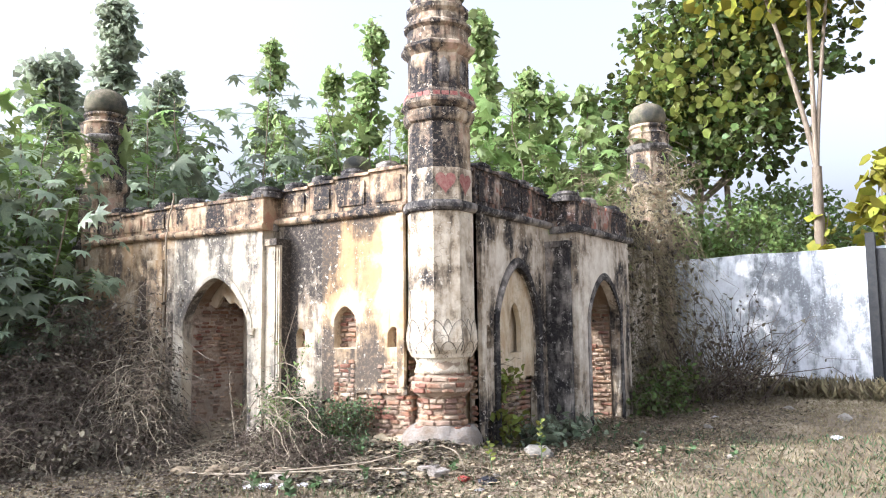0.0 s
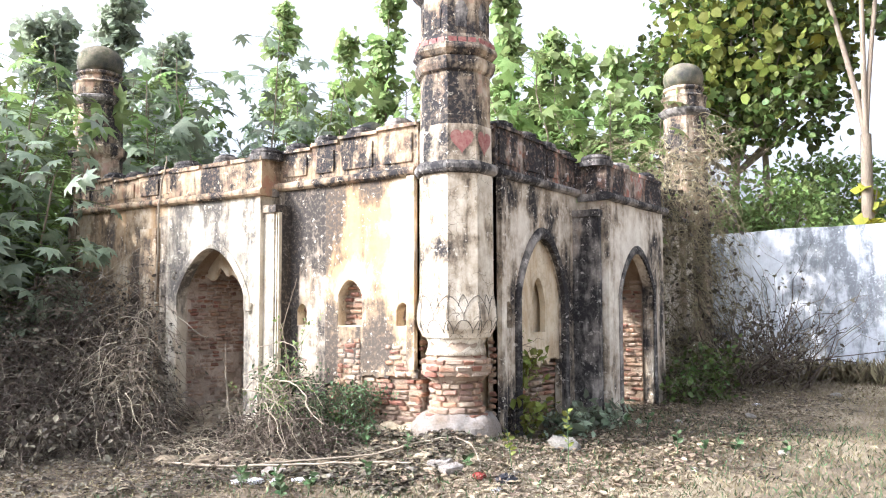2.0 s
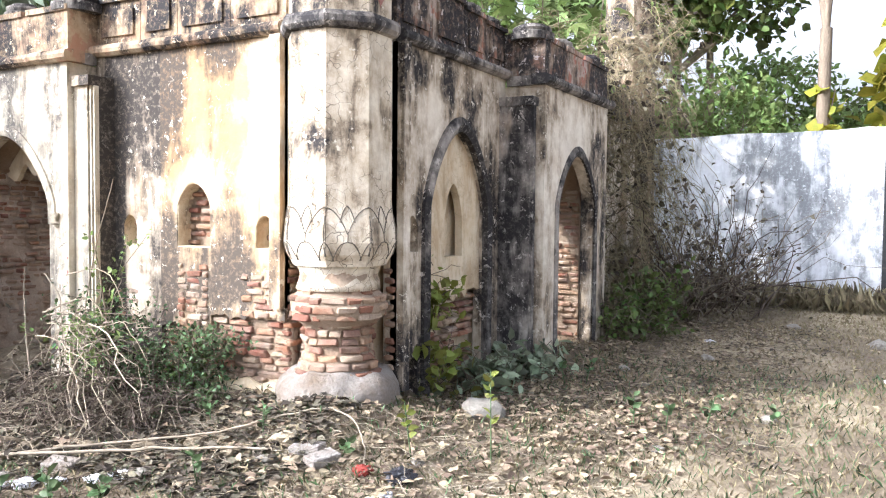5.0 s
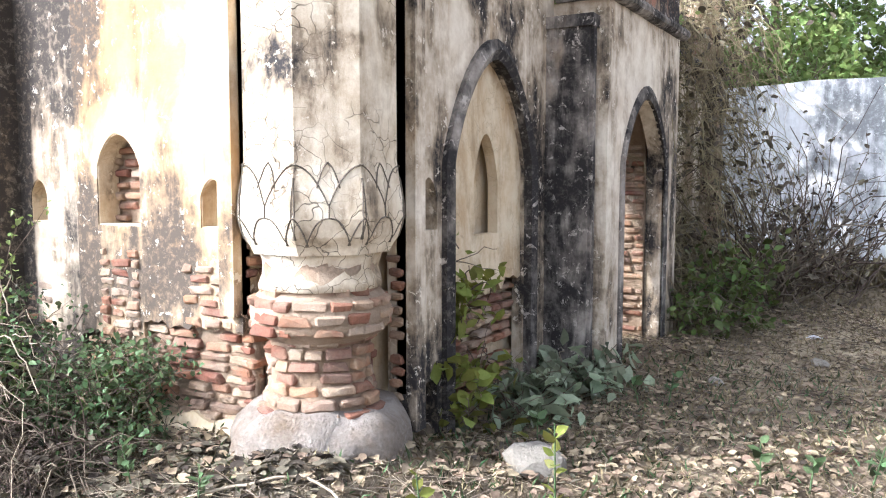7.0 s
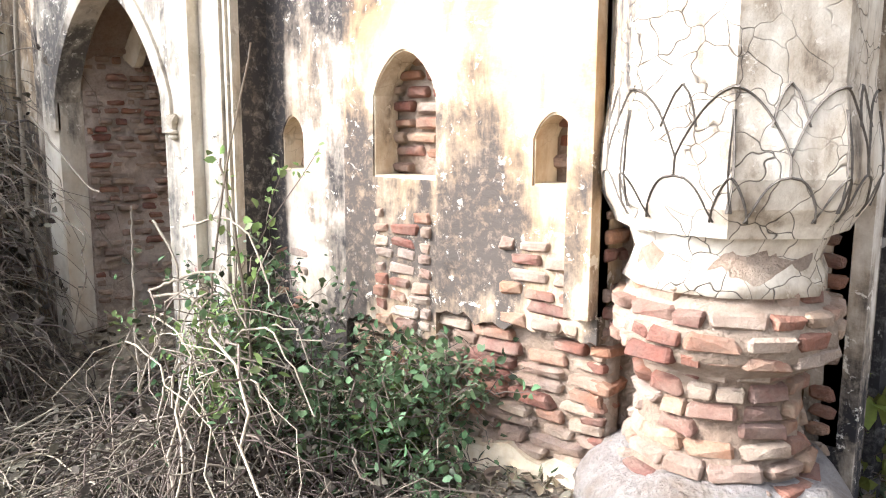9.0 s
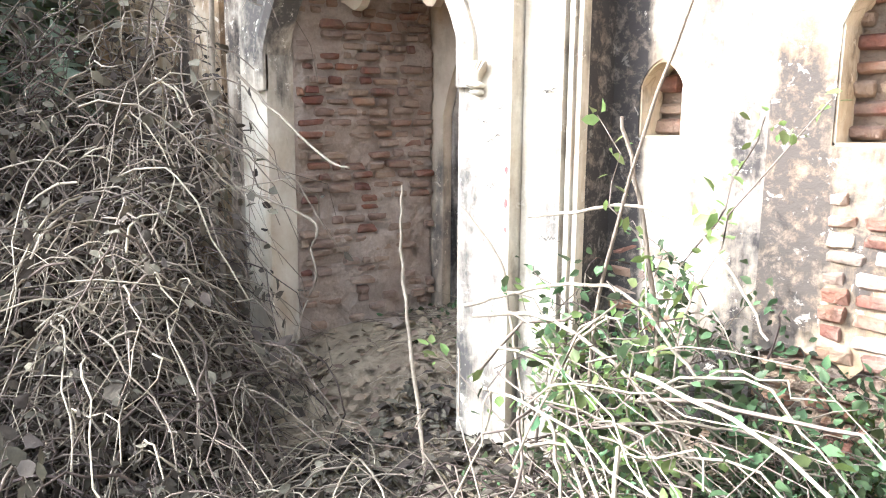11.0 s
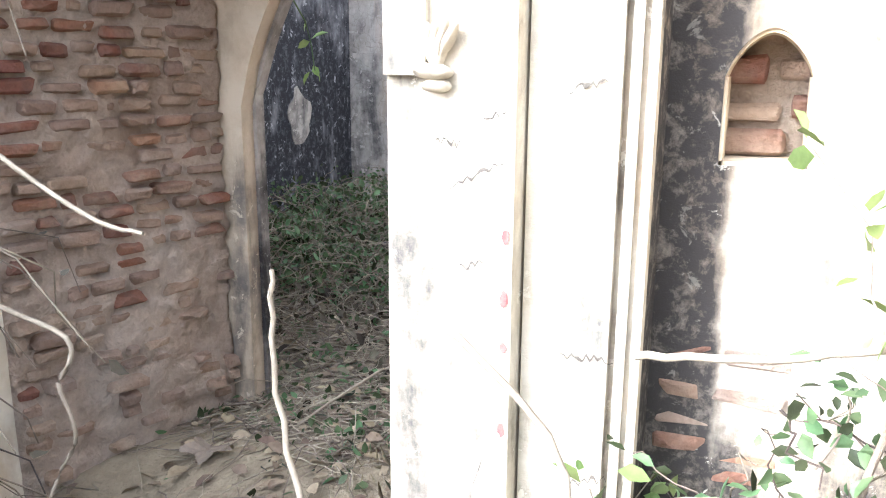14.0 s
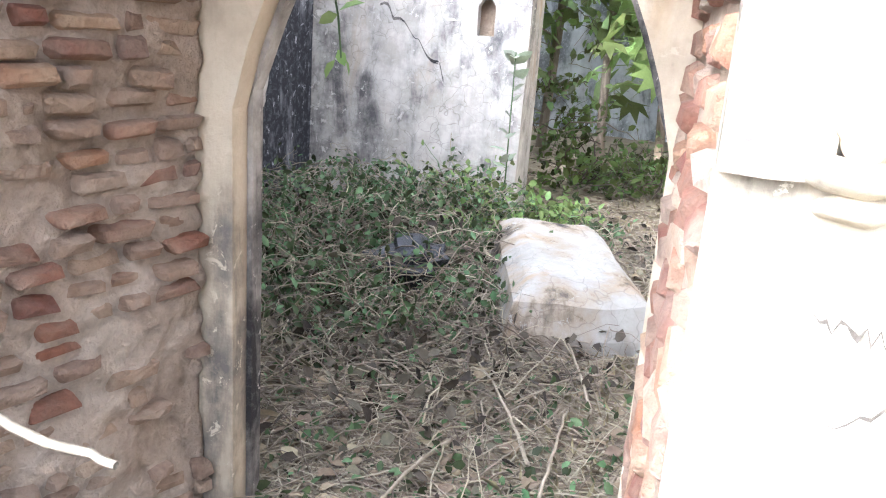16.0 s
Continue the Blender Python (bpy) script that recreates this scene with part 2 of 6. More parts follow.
M_TWIGPALE = simple("pale_dry_stalks", (0.37, 0.315, 0.24), (0.26, 0.215, 0.16), 12, island=0.45)
M_STRAW = simple("dry_grass", (0.30, 0.25, 0.15), (0.24, 0.21, 0.125), 10, island=0.3)
M_LEAF = simple("green_leaves", (0.18, 0.27, 0.08), (0.26, 0.34, 0.12), 6, rough=0.5, island=0.5, bumpy=0.1, spec=0.4, trans=0.45)
M_LEAFB = simple("bluish_leaves", (0.22, 0.28, 0.18), (0.33, 0.38, 0.26), 6, rough=0.42, island=0.5, bumpy=0.1, spec=0.5, trans=0.35)
M_LEAFD = simple("dark_leaves", (0.075, 0.12, 0.033), (0.15, 0.19, 0.055), 6, rough=0.5, island=0.7, bumpy=0.1, spec=0.4, trans=0.45)
M_LEAFY = simple("yellow_leaves", (0.30, 0.27, 0.03), (0.20, 0.22, 0.03), 6, rough=0.55, island=0.45, bumpy=0.1, trans=0.35)
M_LEAFPALE = simple("pale_leaves", (0.30, 0.35, 0.25), (0.42, 0.46, 0.34), 6, rough=0.45, island=0.45, bumpy=0.1, spec=0.5, trans=0.5)
M_LEAFLIGHT = simple("light_green_leaves", (0.26, 0.36, 0.13), (0.36, 0.44, 0.19), 6, rough=0.5, island=0.45, bumpy=0.1, spec=0.4, trans=0.5)
M_LEAFYG = simple("yellow_green_leaves", (0.19, 0.23, 0.05), (0.26, 0.28, 0.07), 6, rough=0.5, island=0.5, bumpy=0.1, trans=0.45)
M_LEAFN = simple("shrub_leaves", (0.07, 0.12, 0.055), (0.13, 0.18, 0.085), 8, rough=0.45, island=0.8, bumpy=0.1, trans=0.3)
M_LEAFGREY = simple("withered_leaves", (0.075, 0.066, 0.05), (0.14, 0.12, 0.088), 9, island=0.6)
M_BARK = simple("tree_bark", (0.30, 0.24, 0.18), (0.20, 0.16, 0.12), 8, stretch=(1, 1, 0.3), bumpy=0.9, dist=0.02)
M_STONE = simple("grey_stone", (0.34, 0.315, 0.275), (0.25, 0.23, 0.20), 9, bumpy=0.8, dist=0.02)
M_MOSS = simple("mossy_dome", (0.10, 0.11, 0.06), (0.30, 0.25, 0.18), 6, bumpy=0.7, dist=0.02, c3=(0.06, 0.06, 0.055))
M_GRAVE = plaster("grave_plaster", (0.36, 0.345, 0.325), (0.28, 0.26, 0.235), 0.34, 0.0, 0.3)
M_PLASTIC = simple("white_plastic", (0.75, 0.75, 0.78), (0.6, 0.6, 0.66), 20, rough=0.4, spec=0.5)
M_BLACKBAG = simple("black_plastic", (0.012, 0.012, 0.016), (0.025, 0.025, 0.035), 20, rough=0.35, spec=0.5)
M_REDBAG = simple("red_plastic", (0.30, 0.05, 0.04), (0.2, 0.04, 0.03), 20, rough=0.45)
M_DARKPAINT = simple("dark_gate_paint", (0.03, 0.032, 0.035), (0.05, 0.05, 0.05), 10, rough=0.6)


# ---- mesh helpers ----
def part(name, bm, material, parent=None, label="", smooth=False):
    me = bpy.data.meshes.new(name)
    if isinstance(bm, bmesh.types.BMesh):
        bmesh.ops.recalc_face_normals(bm, faces=bm.faces[:])
        bm.to_mesh(me)
        bm.free()
    else:
        me = bm
        me.name = name
    me.materials.append(material)
    if smooth:
        me.polygons.foreach_set("use_smooth", [True] * len(me.polygons))
    ob = new(name, me)
    ob.parent = parent
    if label:
        ob["label"] = label
    return ob


def thing(name, at, label, category, group="", kind=""):
    ob = new(name)
    ob.location = at
    bpy.context.view_layer.update()
    return tagged(ob, label, category, group, kind)


def under(ob, parent):
    """Parent a part whose mesh is in world metres."""
    ob.parent = parent
    ob.matrix_parent_inverse = Matrix.Translation(parent.location).inverted()
    return ob


def rnd(a, b):
    return random.uniform(a, b)


def box(bm, x0, x1, y0, y1, z0, z1, jit=0.0):
    vs = [bm.verts.new((x + rnd(-jit, jit), y + rnd(-jit, jit), z + rnd(-jit, jit))) for x in (x0, x1) for y in (y0, y1) for z in (z0, z1)]
    for f in ((0, 1, 3, 2), (4, 6, 7, 5), (0, 4, 5, 1), (2, 3, 7, 6), (0, 2, 6, 4), (1, 5, 7, 3)):
        bm.faces.new([vs[i] for i in f])


def strip(bm, fr, u0, u1, lo, hi, d0, d1, n=1):
    """A slab along u between the height profiles lo(u) and hi(u), d0 to d1 deep; fr maps (u, d, z) to the world."""
    lo_f = lo if callable(lo) else (lambda u: lo)
    hi_f = hi if callable(hi) else (lambda u: hi)
    cols = []
    for i in range(n + 1):
        u = u0 + (u1 - u0) * i / n
        cols.append([bm.verts.new(fr(u, d, z)) for d, z in ((d0, lo_f(u)), (d0, hi_f(u)), (d1, hi_f(u)), (d1, lo_f(u)))])
    for a, b in zip(cols, cols[1:]):
        for k in range(4):
            bm.faces.new((a[k], a[(k + 1) % 4], b[(k + 1) % 4], b[k]))
    bm.faces.new(cols[0])
    bm.faces.new(cols[-1][::-1])


def arch(uc, half, spring, apex):
    """The underside of a pointed four-centred arch."""
    def f(u):
        s = min(1.0, abs(u - uc) / half)
        return spring + (apex - spring) * (1 - s ** 1.75) ** 0.78 if s < 1 else spring
    return f


def arch_band(bm, fr, uc, half, spring, apex, foot, w, d0, d1, n=26):
    """A raised moulding that follows jambs and arch."""
    inner = [(uc - half, foot), (uc - half, (foot + spring) / 2)]
    outer = [(uc - half - w, foot), (uc - half - w, (foot + spring) / 2)]
    fi = arch(uc, half, spring, apex)
    fo = arch(uc, half + w, spring, apex + w * 1.25)
    for i in range(n + 1):
        k = -math.cos(math.pi * i / n)
        inner.append((uc + half * k, fi(uc + half * k)))
        outer.append((uc + (half + w) * k, fo(uc + (half + w) * k)))
    inner += [(uc + half, (foot + spring) / 2), (uc + half, foot)]
    outer += [(uc + half + w, (foot + spring) / 2), (uc + half + w, foot)]
    rows = []
    for (a, za), (b, zb) in zip(inner, outer):
        m_u, m_z = (a + b) / 2, (za + zb) / 2
        rows.append([bm.verts.new(fr(*q)) for q in ((a, d1, za), (a, d0 + 0.3 * (d1 - d0), za), (m_u, d0, m_z), (b, d0 + 0.3 * (d1 - d0), zb), (b, d1, zb))])
    for p, q in zip(rows, rows[1:]):
        for k in range(4):
            bm.faces.new((p[k], p[k + 1], q[k + 1], q[k]))


def lathe(bm, profile, n=8, turn=22.5, cx=0.0, cy=0.0, jit=0.0, caps=True):
    """Rings of (radius, z) joined up; n=8 and turn=22.5 give an octagon with a face to each wall."""
    rings = []
    for r, z in profile:
        rings.append([bm.verts.new((cx + (r + rnd(-jit, jit)) * math.cos(radians(turn + 360 * i / n)),
                                    cy + (r + rnd(-jit, jit)) * math.sin(radians(turn + 360 * i / n)), z)) for i in range(n)])
    for a, b in zip(rings, rings[1:]):
        for i in range(n):
            bm.faces.new((a[i], a[(i + 1) % n], b[(i + 1) % n], b[i]))
    if caps:
        bm.faces.new(rings[0][::-1])
        bm.faces.new(rings[-1])


def mesh_np(name, verts, faces):
    """A mesh from numpy vertices and equal-sized faces."""
    me = bpy.data.meshes.new(name)
    nf, k = faces.shape
    me.vertices.add(len(verts))
    me.vertices.foreach_set("co", np.ascontiguousarray(verts, np.float32).ravel())
    me.loops.add(nf * k)
    me.loops.foreach_set("vertex_index", np.ascontiguousarray(faces, np.int32).ravel())
    me.polygons.add(nf)
    me.polygons.foreach_set("loop_start", np.arange(0, nf * k, k, dtype=np.int32))
    me.polygons.foreach_set("loop_total", np.full(nf, k, np.int32))
    me.update(calc_edges=True)
    return me


RNG = np.random.default_rng(11)


def unit(a):
    return a / np.maximum(np.linalg.norm(a, axis=-1, keepdims=True), 1e-9)


# leaf outlines: (along, across, lift)
OVAL = np.array([(0, 0, 0), (0.35, 0.30, 0.05), (0.72, 0.22, 0.02), (1, 0, -0.10), (0.72, -0.22, 0.02), (0.35, -0.30, 0.05), (0.45, 0, -0.03)])
OVAL_F = np.array([(0, 1, 6), (1, 2, 6), (2, 3, 6), (3, 4, 6), (4, 5, 6), (5, 0, 6)])
ROUND = np.array([(0, 0, 0), (0.15, 0.36, 0.05), (0.60, 0.45, 0.04), (1, 0, -0.14), (0.60, -0.45, 0.04), (0.15, -0.36, 0.05), (0.5, 0, -0.04)])
PALM = []
for i in range(7):
    a = radians(-130 + 260 * i / 6)
    PALM += [(0.55 * math.cos(a) + 0.2, 0.55 * math.sin(a), -0.12)]
    b = radians(-130 + 260 * (i + 0.5) / 6)
    PALM += [(0.31 * math.cos(b) + 0.2, 0.31 * math.sin(b), 0.0)]
PALM = np.array(PALM[:-1] + [(0.2, 0.0, 0.04)])
PALM_F = np.array([(i, i + 1, 13) for i in range(12)])
SLIM = np.array([(0, 0, 0), (0.5, 0.022, 0.06), (1, 0, -0.12), (0.5, -0.022, 0.06)])
SLIM_F = np.array([(0, 1, 2), (0, 2, 3)])


def leaves(P, D, size, shape=OVAL, faces=OVAL_F, up=0.6):
    """Leaves at points P that grow along D (n x 3), of the given sizes."""
    n = len(P)
    D = unit(D)
    N = unit(RNG.normal(0, 0.55, (n, 3)) + np.array([0, 0, up]))
    S = unit(np.cross(N, D) + 1e-6)
    N = np.cross(D, S)
    s = np.asarray(size).reshape(-1, 1, 1) if np.ndim(size) else size
    curl = RNG.uniform(0.6, 1.8, (n, 1, 1))
    V = P[:, None] + s * (shape[None, :, 0:1] * D[:, None] + shape[None, :, 1:2] * S[:, None] + curl * shape[None, :, 2:3] * N[:, None])
    F = faces[None] + (np.arange(n) * len(shape))[:, None, None]
    return mesh_np("leaves", V.reshape(-1, 3), F.reshape(-1, faces.shape[1]))


def tubes(lines, radii, sides=3):
    """lines: n x k x 3 points; radii: n x k. One mesh of thin tapered stems."""
    n, k, _ = lines.shape
    T = unit(np.gradient(lines, axis=1))
    ref = np.where(np.abs(T[..., 2:3]) > 0.9, np.array([1.0, 0, 0]), np.array([0, 0, 1.0]))
    A = unit(np.cross(T, ref))
    B = np.cross(T, A)
    ang = np.arange(sides) * 2 * np.pi / sides
    V = lines[:, :, None] + radii[:, :, None, None] * (np.cos(ang)[:, None] * A[:, :, None] + np.sin(ang)[:, None] * B[:, :, None])
    idx = np.arange(n * k * sides).reshape(n, k, sides)
    a, b = idx[:, :-1], idx[:, 1:]
    F = np.stack([a, np.roll(a, -1, 2), np.roll(b, -1, 2), b], -1).reshape(-1, 4)
    return mesh_np("stems", V.reshape(-1, 3), F)


def stems(start, direction, length, droop=0.3, wiggle=0.12, k=8):
    """Curved polylines that leave start along direction and sag."""
    n = len(start)
    s = np.linspace(0, 1, k)[None, :, None]
    L = np.asarray(length).reshape(-1, 1, 1) * np.ones((n, 1, 1))
    line = start[:, None] + L * s * unit(direction)[:, None]
    line[..., 2] -= (L * droop * s ** 2)[..., 0]
    w = np.cumsum(RNG.normal(0, 1, (n, k, 3)), 1)
    w -= w[:, :1]
    return line + L * wiggle * w / k ** 0.5 * s


def smooth01(a, b, v):
    s = np.clip((v - a) / (b - a), 0, 1)
    return s * s * (3 - 2 * s)


def ground_z(x, y):
    """Height of the ground: it rises to the back and in a mound about the minaret's foot."""
    x, y = np.asarray(x, float), np.asarray(y, float)
    z = 0.10 + np.where(y > -0.6, 0.032 * (y + 0.6), 0.02 * (y + 0.6)).clip(-0.14, 0.16)
    z = z + 0.17 * np.exp(-((x - 0.15) ** 2 + (y + 0.1) ** 2) / 0.45) + 0.09 * np.exp(-((x - 0.18) ** 2 + (y + 0.32) ** 2) / 0.07)
    z = z + 0.09 * np.exp(-((x + 2.7) ** 2 + (y - 0.7) ** 2) / 2.5)
    inside = smooth01(-0.5, 0.15, y) * (1 - smooth01(4.8, 6.0, y)) * smooth01(-6.4, -5.8, x) * (1 - smooth01(-0.5, -0.1, x))
    z = z + 0.13 * inside
    z = z + 0.022 * np.sin(1.9 * x + 0.6) * np.sin(2.3 * y + 1.1) + 0.012 * np.sin(5.1 * x - y) * np.sin(4.3 * y + x)
    return z


def gz(x, y):
    return float(ground_z(x, y))


# ---- the setting: ground ----
def build_ground():
    xs = np.concatenate([-np.geomspace(300, 9, 14), np.linspace(-8, 8, 161), np.geomspace(9, 300, 14)])
    ys = np.concatenate([-np.geomspace(300, 9, 14), np.linspace(-8, 10, 181), np.geomspace(11, 300, 14)])
    X, Y = np.meshgrid(xs, ys)
    near = (np.abs(X) < 8.5) & (Y > -8.5) & (Y < 10.5)
    Z = ground_z(X, Y) + np.where(near, RNG.normal(0, 0.006, X.shape), 0)
    V = np.stack([X, Y, Z], -1).reshape(-1, 3)
    i = np.arange(len(ys) * len(xs)).reshape(len(ys), len(xs))
    F = np.stack([i[:-1, :-1], i[:-1, 1:], i[1:, 1:], i[1:, :-1]], -1).reshape(-1, 4)
    g = part("ground", mesh_np("ground", V, F), M_SOIL, smooth=True)
    tagged(g, "dry trodden soil littered with dead leaves", "ground", kind="structure")


build_ground()

# ---- the setting: four walls of a small tomb enclosure ----
CX, CY, SIDE = 0.0, 0.16, 5.9


def fr_south(u, d, z):
    return (-u, d, z)


def fr_east(u, d, z):
    return (0.24 - d, 0.16 + u, z)


def fr_west(u, d, z):
    return (-SIDE - 0.16 + d, SIDE + 0.16 - u, z)


BRICK_MESHES, MUD_MESHES = [], []
for k in range(24):
    bm = bmesh.new()
    c = 0.10
    for sz in (-1, 1):
        for sx, sy in ((-1, -1), (1, -1), (1, 1), (-1, 1)):
            jx, jy, jz = rnd(-0.10, 0.03), rnd(-0.16, 0.06), rnd(-0.10, 0.03)
            X, Y, Z = sx * (0.5 + jx), sy * (0.5 + jy), sz * (0.5 + jz)
            bm.verts.new((X - sx * c * 0.5, Y, Z - sz * c * 1.6))
            bm.verts.new((X, Y - sy * c, Z - sz * c * 2.0))
            bm.verts.new((X - sx * c * 0.7, Y - sy * c * 1.8, Z))
        bm.verts.new((rnd(-0.2, 0.2), -0.5 - rnd(-0.08, 0.08), sz * rnd(0.18, 0.32)))
        bm.verts.new((rnd(-0.2, 0.2), 0.5 + rnd(-0.08, 0.08), sz * rnd(0.18, 0.32)))
    bmesh.ops.convex_hull(bm, input=bm.verts[:])
    for v in [v for v in bm.verts if not v.link_faces]:
        bm.verts.remove(v)
    bmesh.ops.recalc_face_normals(bm, faces=bm.faces[:])
    me = bpy.data.meshes.new("brick")
    bm.to_mesh(me)
    bm.free()
    me.materials.append(M_BRICK if k < 12 else M_MUDBRICK)
    (BRICK_MESHES if k < 12 else MUD_MESHES).append(me)


def brick(parent, x, y, z, sx, sy, sz, turn=0.0, tilt=0.0, mud=0.3):
    o = new("brick", random.choice(MUD_MESHES if random.random() < mud else BRICK_MESHES))
    o.parent = parent
    o.matrix_parent_inverse = Matrix.Translation(parent.location).inverted()
    o.matrix_basis = Matrix.LocRotScale((x, y, z), Euler((radians(tilt), radians(rnd(-3, 3)), radians(turn))), (sx, sy, sz))
    return o


def knob(parent, x, y, z, r=0.17):
    bm = bmesh.new()
    lathe(bm, [(r * 1.0, z - 0.04), (r * 1.0, z + 0.02), (r * 0.86, z + 0.028), (r * 0.9, z + 0.05), (r * 0.86, z + 0.066), (r * 0.62, z + 0.074), (r * 0.60, z + 0.09), (0.02, z + 0.095)], 16, 0, x, y, 0.003)
    under(part("knob", bm, M_DARK, None, "weathered stepped round knob"), parent)


# plan of a doorway bay, along the wall and into it: corners, front opening, front face, inner opening, reveals
BAY_SOUTH = dict(B0=2.055, B1=3.52, O0=2.265, O1=3.33, F=-0.24, I0=2.295, I1=3.09, R0=2.262, R1=3.385, R2=3.205, D1=0.525, D2=0.60, CW=0.19, CD=-0.19, spring=1.50, apex=2.01)
BAY_EAST = dict(B0=1.97, B1=3.63, O0=2.29, O1=3.26, F=-0.35, I0=2.42, I1=3.27, R0=2.40, R1=3.29, R2=3.29, D1=0.29, D2=0.46, CW=0.13, CD=-0.27, spring=1.52, apex=1.98)


def side(name, fr, label, mat, mpar, near=False, panel=None, bay=BAY_EAST):
    w = thing(name, fr(2.6, 0, 0), label, "wall", kind="structure")
    T = 0.46

    def add(nm, bm, m, lab=""):
        return under(part(nm, bm, m, None, lab), w)

    def jag(a, amp):
        return lambda u: a + amp * (0.6 * noise.noise(Vector((u * 7.3, a * 3, 1.7))) + 0.5 * noise.noise(Vector((u * 31, a * 3, 4.1))))
    # first panel, from the minaret to the bay
    bm = bmesh.new()
    B0, B1, O0, O1, F, I0, I1, R0, R1, R2, D1, D2, CW, CD = [bay[k] for k in ("B0", "B1", "O0", "O1", "F", "I0", "I1", "R0", "R1", "R2", "D1", "D2", "CW", "CD")]
    u0, u1 = 0.30, B0
    if panel == "niches":
        # a skin with holes for three niches, and a backing
        holes = [(0.387, 0.54, 1.22, 1.36, 1.44), (0.935, 1.242, 1.215, 1.50, 1.655), (1.642, 1.778, 1.217, 1.36, 1.436)]
        cur = u0

        def low(u):
            return jag(0.78 if u < 0.8 else 0.66 if u < 1.3 else 0.42, 0.07)
        dark = bmesh.new()
        for a, b, sill, spring, apex in holes:
            tgt = dark if a > 1.5 else bm
            if a > 1.5:
                strip(bm, fr, cur, 1.40, low(cur), 2.56, 0, 0.13, 10)
                cur = 1.40
            strip(tgt, fr, cur, a, low(cur), 2.56, 0, 0.13, 16)
            strip(tgt, fr, a, b, low(a), sill, 0, 0.13, 10)
            strip(tgt, fr, a, b, arch((a + b) / 2, (b - a) / 2, spring, apex), 2.56, 0, 0.13, 14)
            cur = b
        strip(dark, fr, cur, u1, 0, 2.56, 0, 0.13, 4)
        for a, b, sill, spring, apex in holes:
            f = arch((a + b) / 2, (b - a) / 2, spring, apex)
            lining = bmesh.new()
            strip(lining, fr, a, a + 0.006, sill, spring, 0.006, 0.12, 1)
            strip(lining, fr, b - 0.006, b, sill, spring, 0.006, 0.12, 1)
            strip(lining, fr, a, b, lambda u: f(u) - 0.007, f, 0.006, 0.12, 14)
            strip(lining, fr, a, b, sill, sill + 0.007, 0.006, 0.12, 1)
            add("niche_lining", lining, M_CREAM, "ochre plaster lining of the niche")
        add("panel", bm, mat)
        add("stained_panel", dark, M_SOUTHDARK, "plaster blackened by mould beside the bay")
        bm = bmesh.new()
        strip(bm, fr, 0.2, u1, 0, 2.56, 0.13, T, 1)
        add("core", bm, M_MORTAR, "mud mortar core with exposed thin bricks")
        # hood over the middle niche and stepped corner strip
        bm = bmesh.new()
        strip(bm, fr, 0.30, 0.385, 0.85, 2.56, -0.05, 0.05, 1)
        add("corner_strip", bm, mat)
        bm = bmesh.new()
        strip(bm, fr, 0.30, 1.05, 0.0, jag(0.36, 0.07), -0.012, 0.13, 24)
        add("footing", bm, M_CREAM, "low plastered footing under bare bricks")
    elif panel == "arch":
        a, b, spring, apex = 0.69, 1.61, 1.50, 2.06
        f = arch((a + b) / 2, (b - a) / 2, spring, apex)
        strip(bm, fr, u0, 0.42, jag(0.5, 0.1), 2.56, 0, 0.10, 4)
        strip(bm, fr, 0.42, 0.57, jag(0.5, 0.1), 1.20, 0, 0.10, 2)
        strip(bm, fr, 0.42, 0.57, arch(0.495, 0.075, 1.35, 1.445), 2.56, 0, 0.10, 8)
        strip(bm, fr, 0.57, a, 0, 2.56, 0, 0.10, 1)
        strip(bm, fr, a, b, f, 2.56, 0, 0.10, 24)
        strip(bm, fr, b, u1, 0, 2.56, 0, 0.10, 1)
        add("panel", bm, mat)
        bm = bmesh.new()
        na, nb = 1.03, 1.31
        strip(bm, fr, a - 0.02, na, jag(0.85, 0.12), 2.1, 0.05, 0.11, 6)
        strip(bm, fr, na, nb, jag(0.85, 0.12), 1.14, 0.05, 0.11, 4)
        strip(bm, fr, na, nb, arch(1.17, 0.14, 1.42, 1.68), 2.1, 0.05, 0.11, 12)
        strip(bm, fr, nb, b + 0.02, jag(0.85, 0.12), 2.1, 0.05, 0.11, 6)
        add("recessed_panel", bm, M_CREAM, "cream plaster recessed arch panel with a pointed niche")
        bm = bmesh.new()
        strip(bm, fr, 0.2, u1, 0, 2.56, 0.16, T, 1)
        add("core", bm, M_CREAM)
        bm = bmesh.new()
        arch_band(bm, fr, (a + b) / 2, (b - a) / 2 - 0.01, spring, apex, 0.2, 0.085, -0.05, 0.02)
        add("arch_moulding", bm, M_DARK, "blackened raised moulding round the pointed arch")
        bm = bmesh.new()
        strip(bm, fr, 0.30, 0.385, 0.3, 2.56, -0.05, 0.05, 1)
        add("corner_strip", bm, mat)
    else:
        strip(bm, fr, 0.2, u1, 0, 2.56, 0, T, 1)
        add("panel", bm, mat)
    # bay with its doorway: plastered front, splayed brick reveals, narrower inner arch
    oc, oh = (O0 + O1) / 2, (O1 - O0) / 2
    m_bay = M_PIER if panel == "niches" else mat
    bm = bmesh.new()
    strip(bm, fr, B0, O0, 0, 2.50, F, F + 0.03, 1)
    strip(bm, fr, O1, B1, 0, 2.50, F, F + 0.13, 1)
    strip(bm, fr, O0, O1, arch(oc, oh, bay["spring"], bay["apex"]), 2.50, F, F + 0.11, 26)
    add("bay", bm, m_bay)
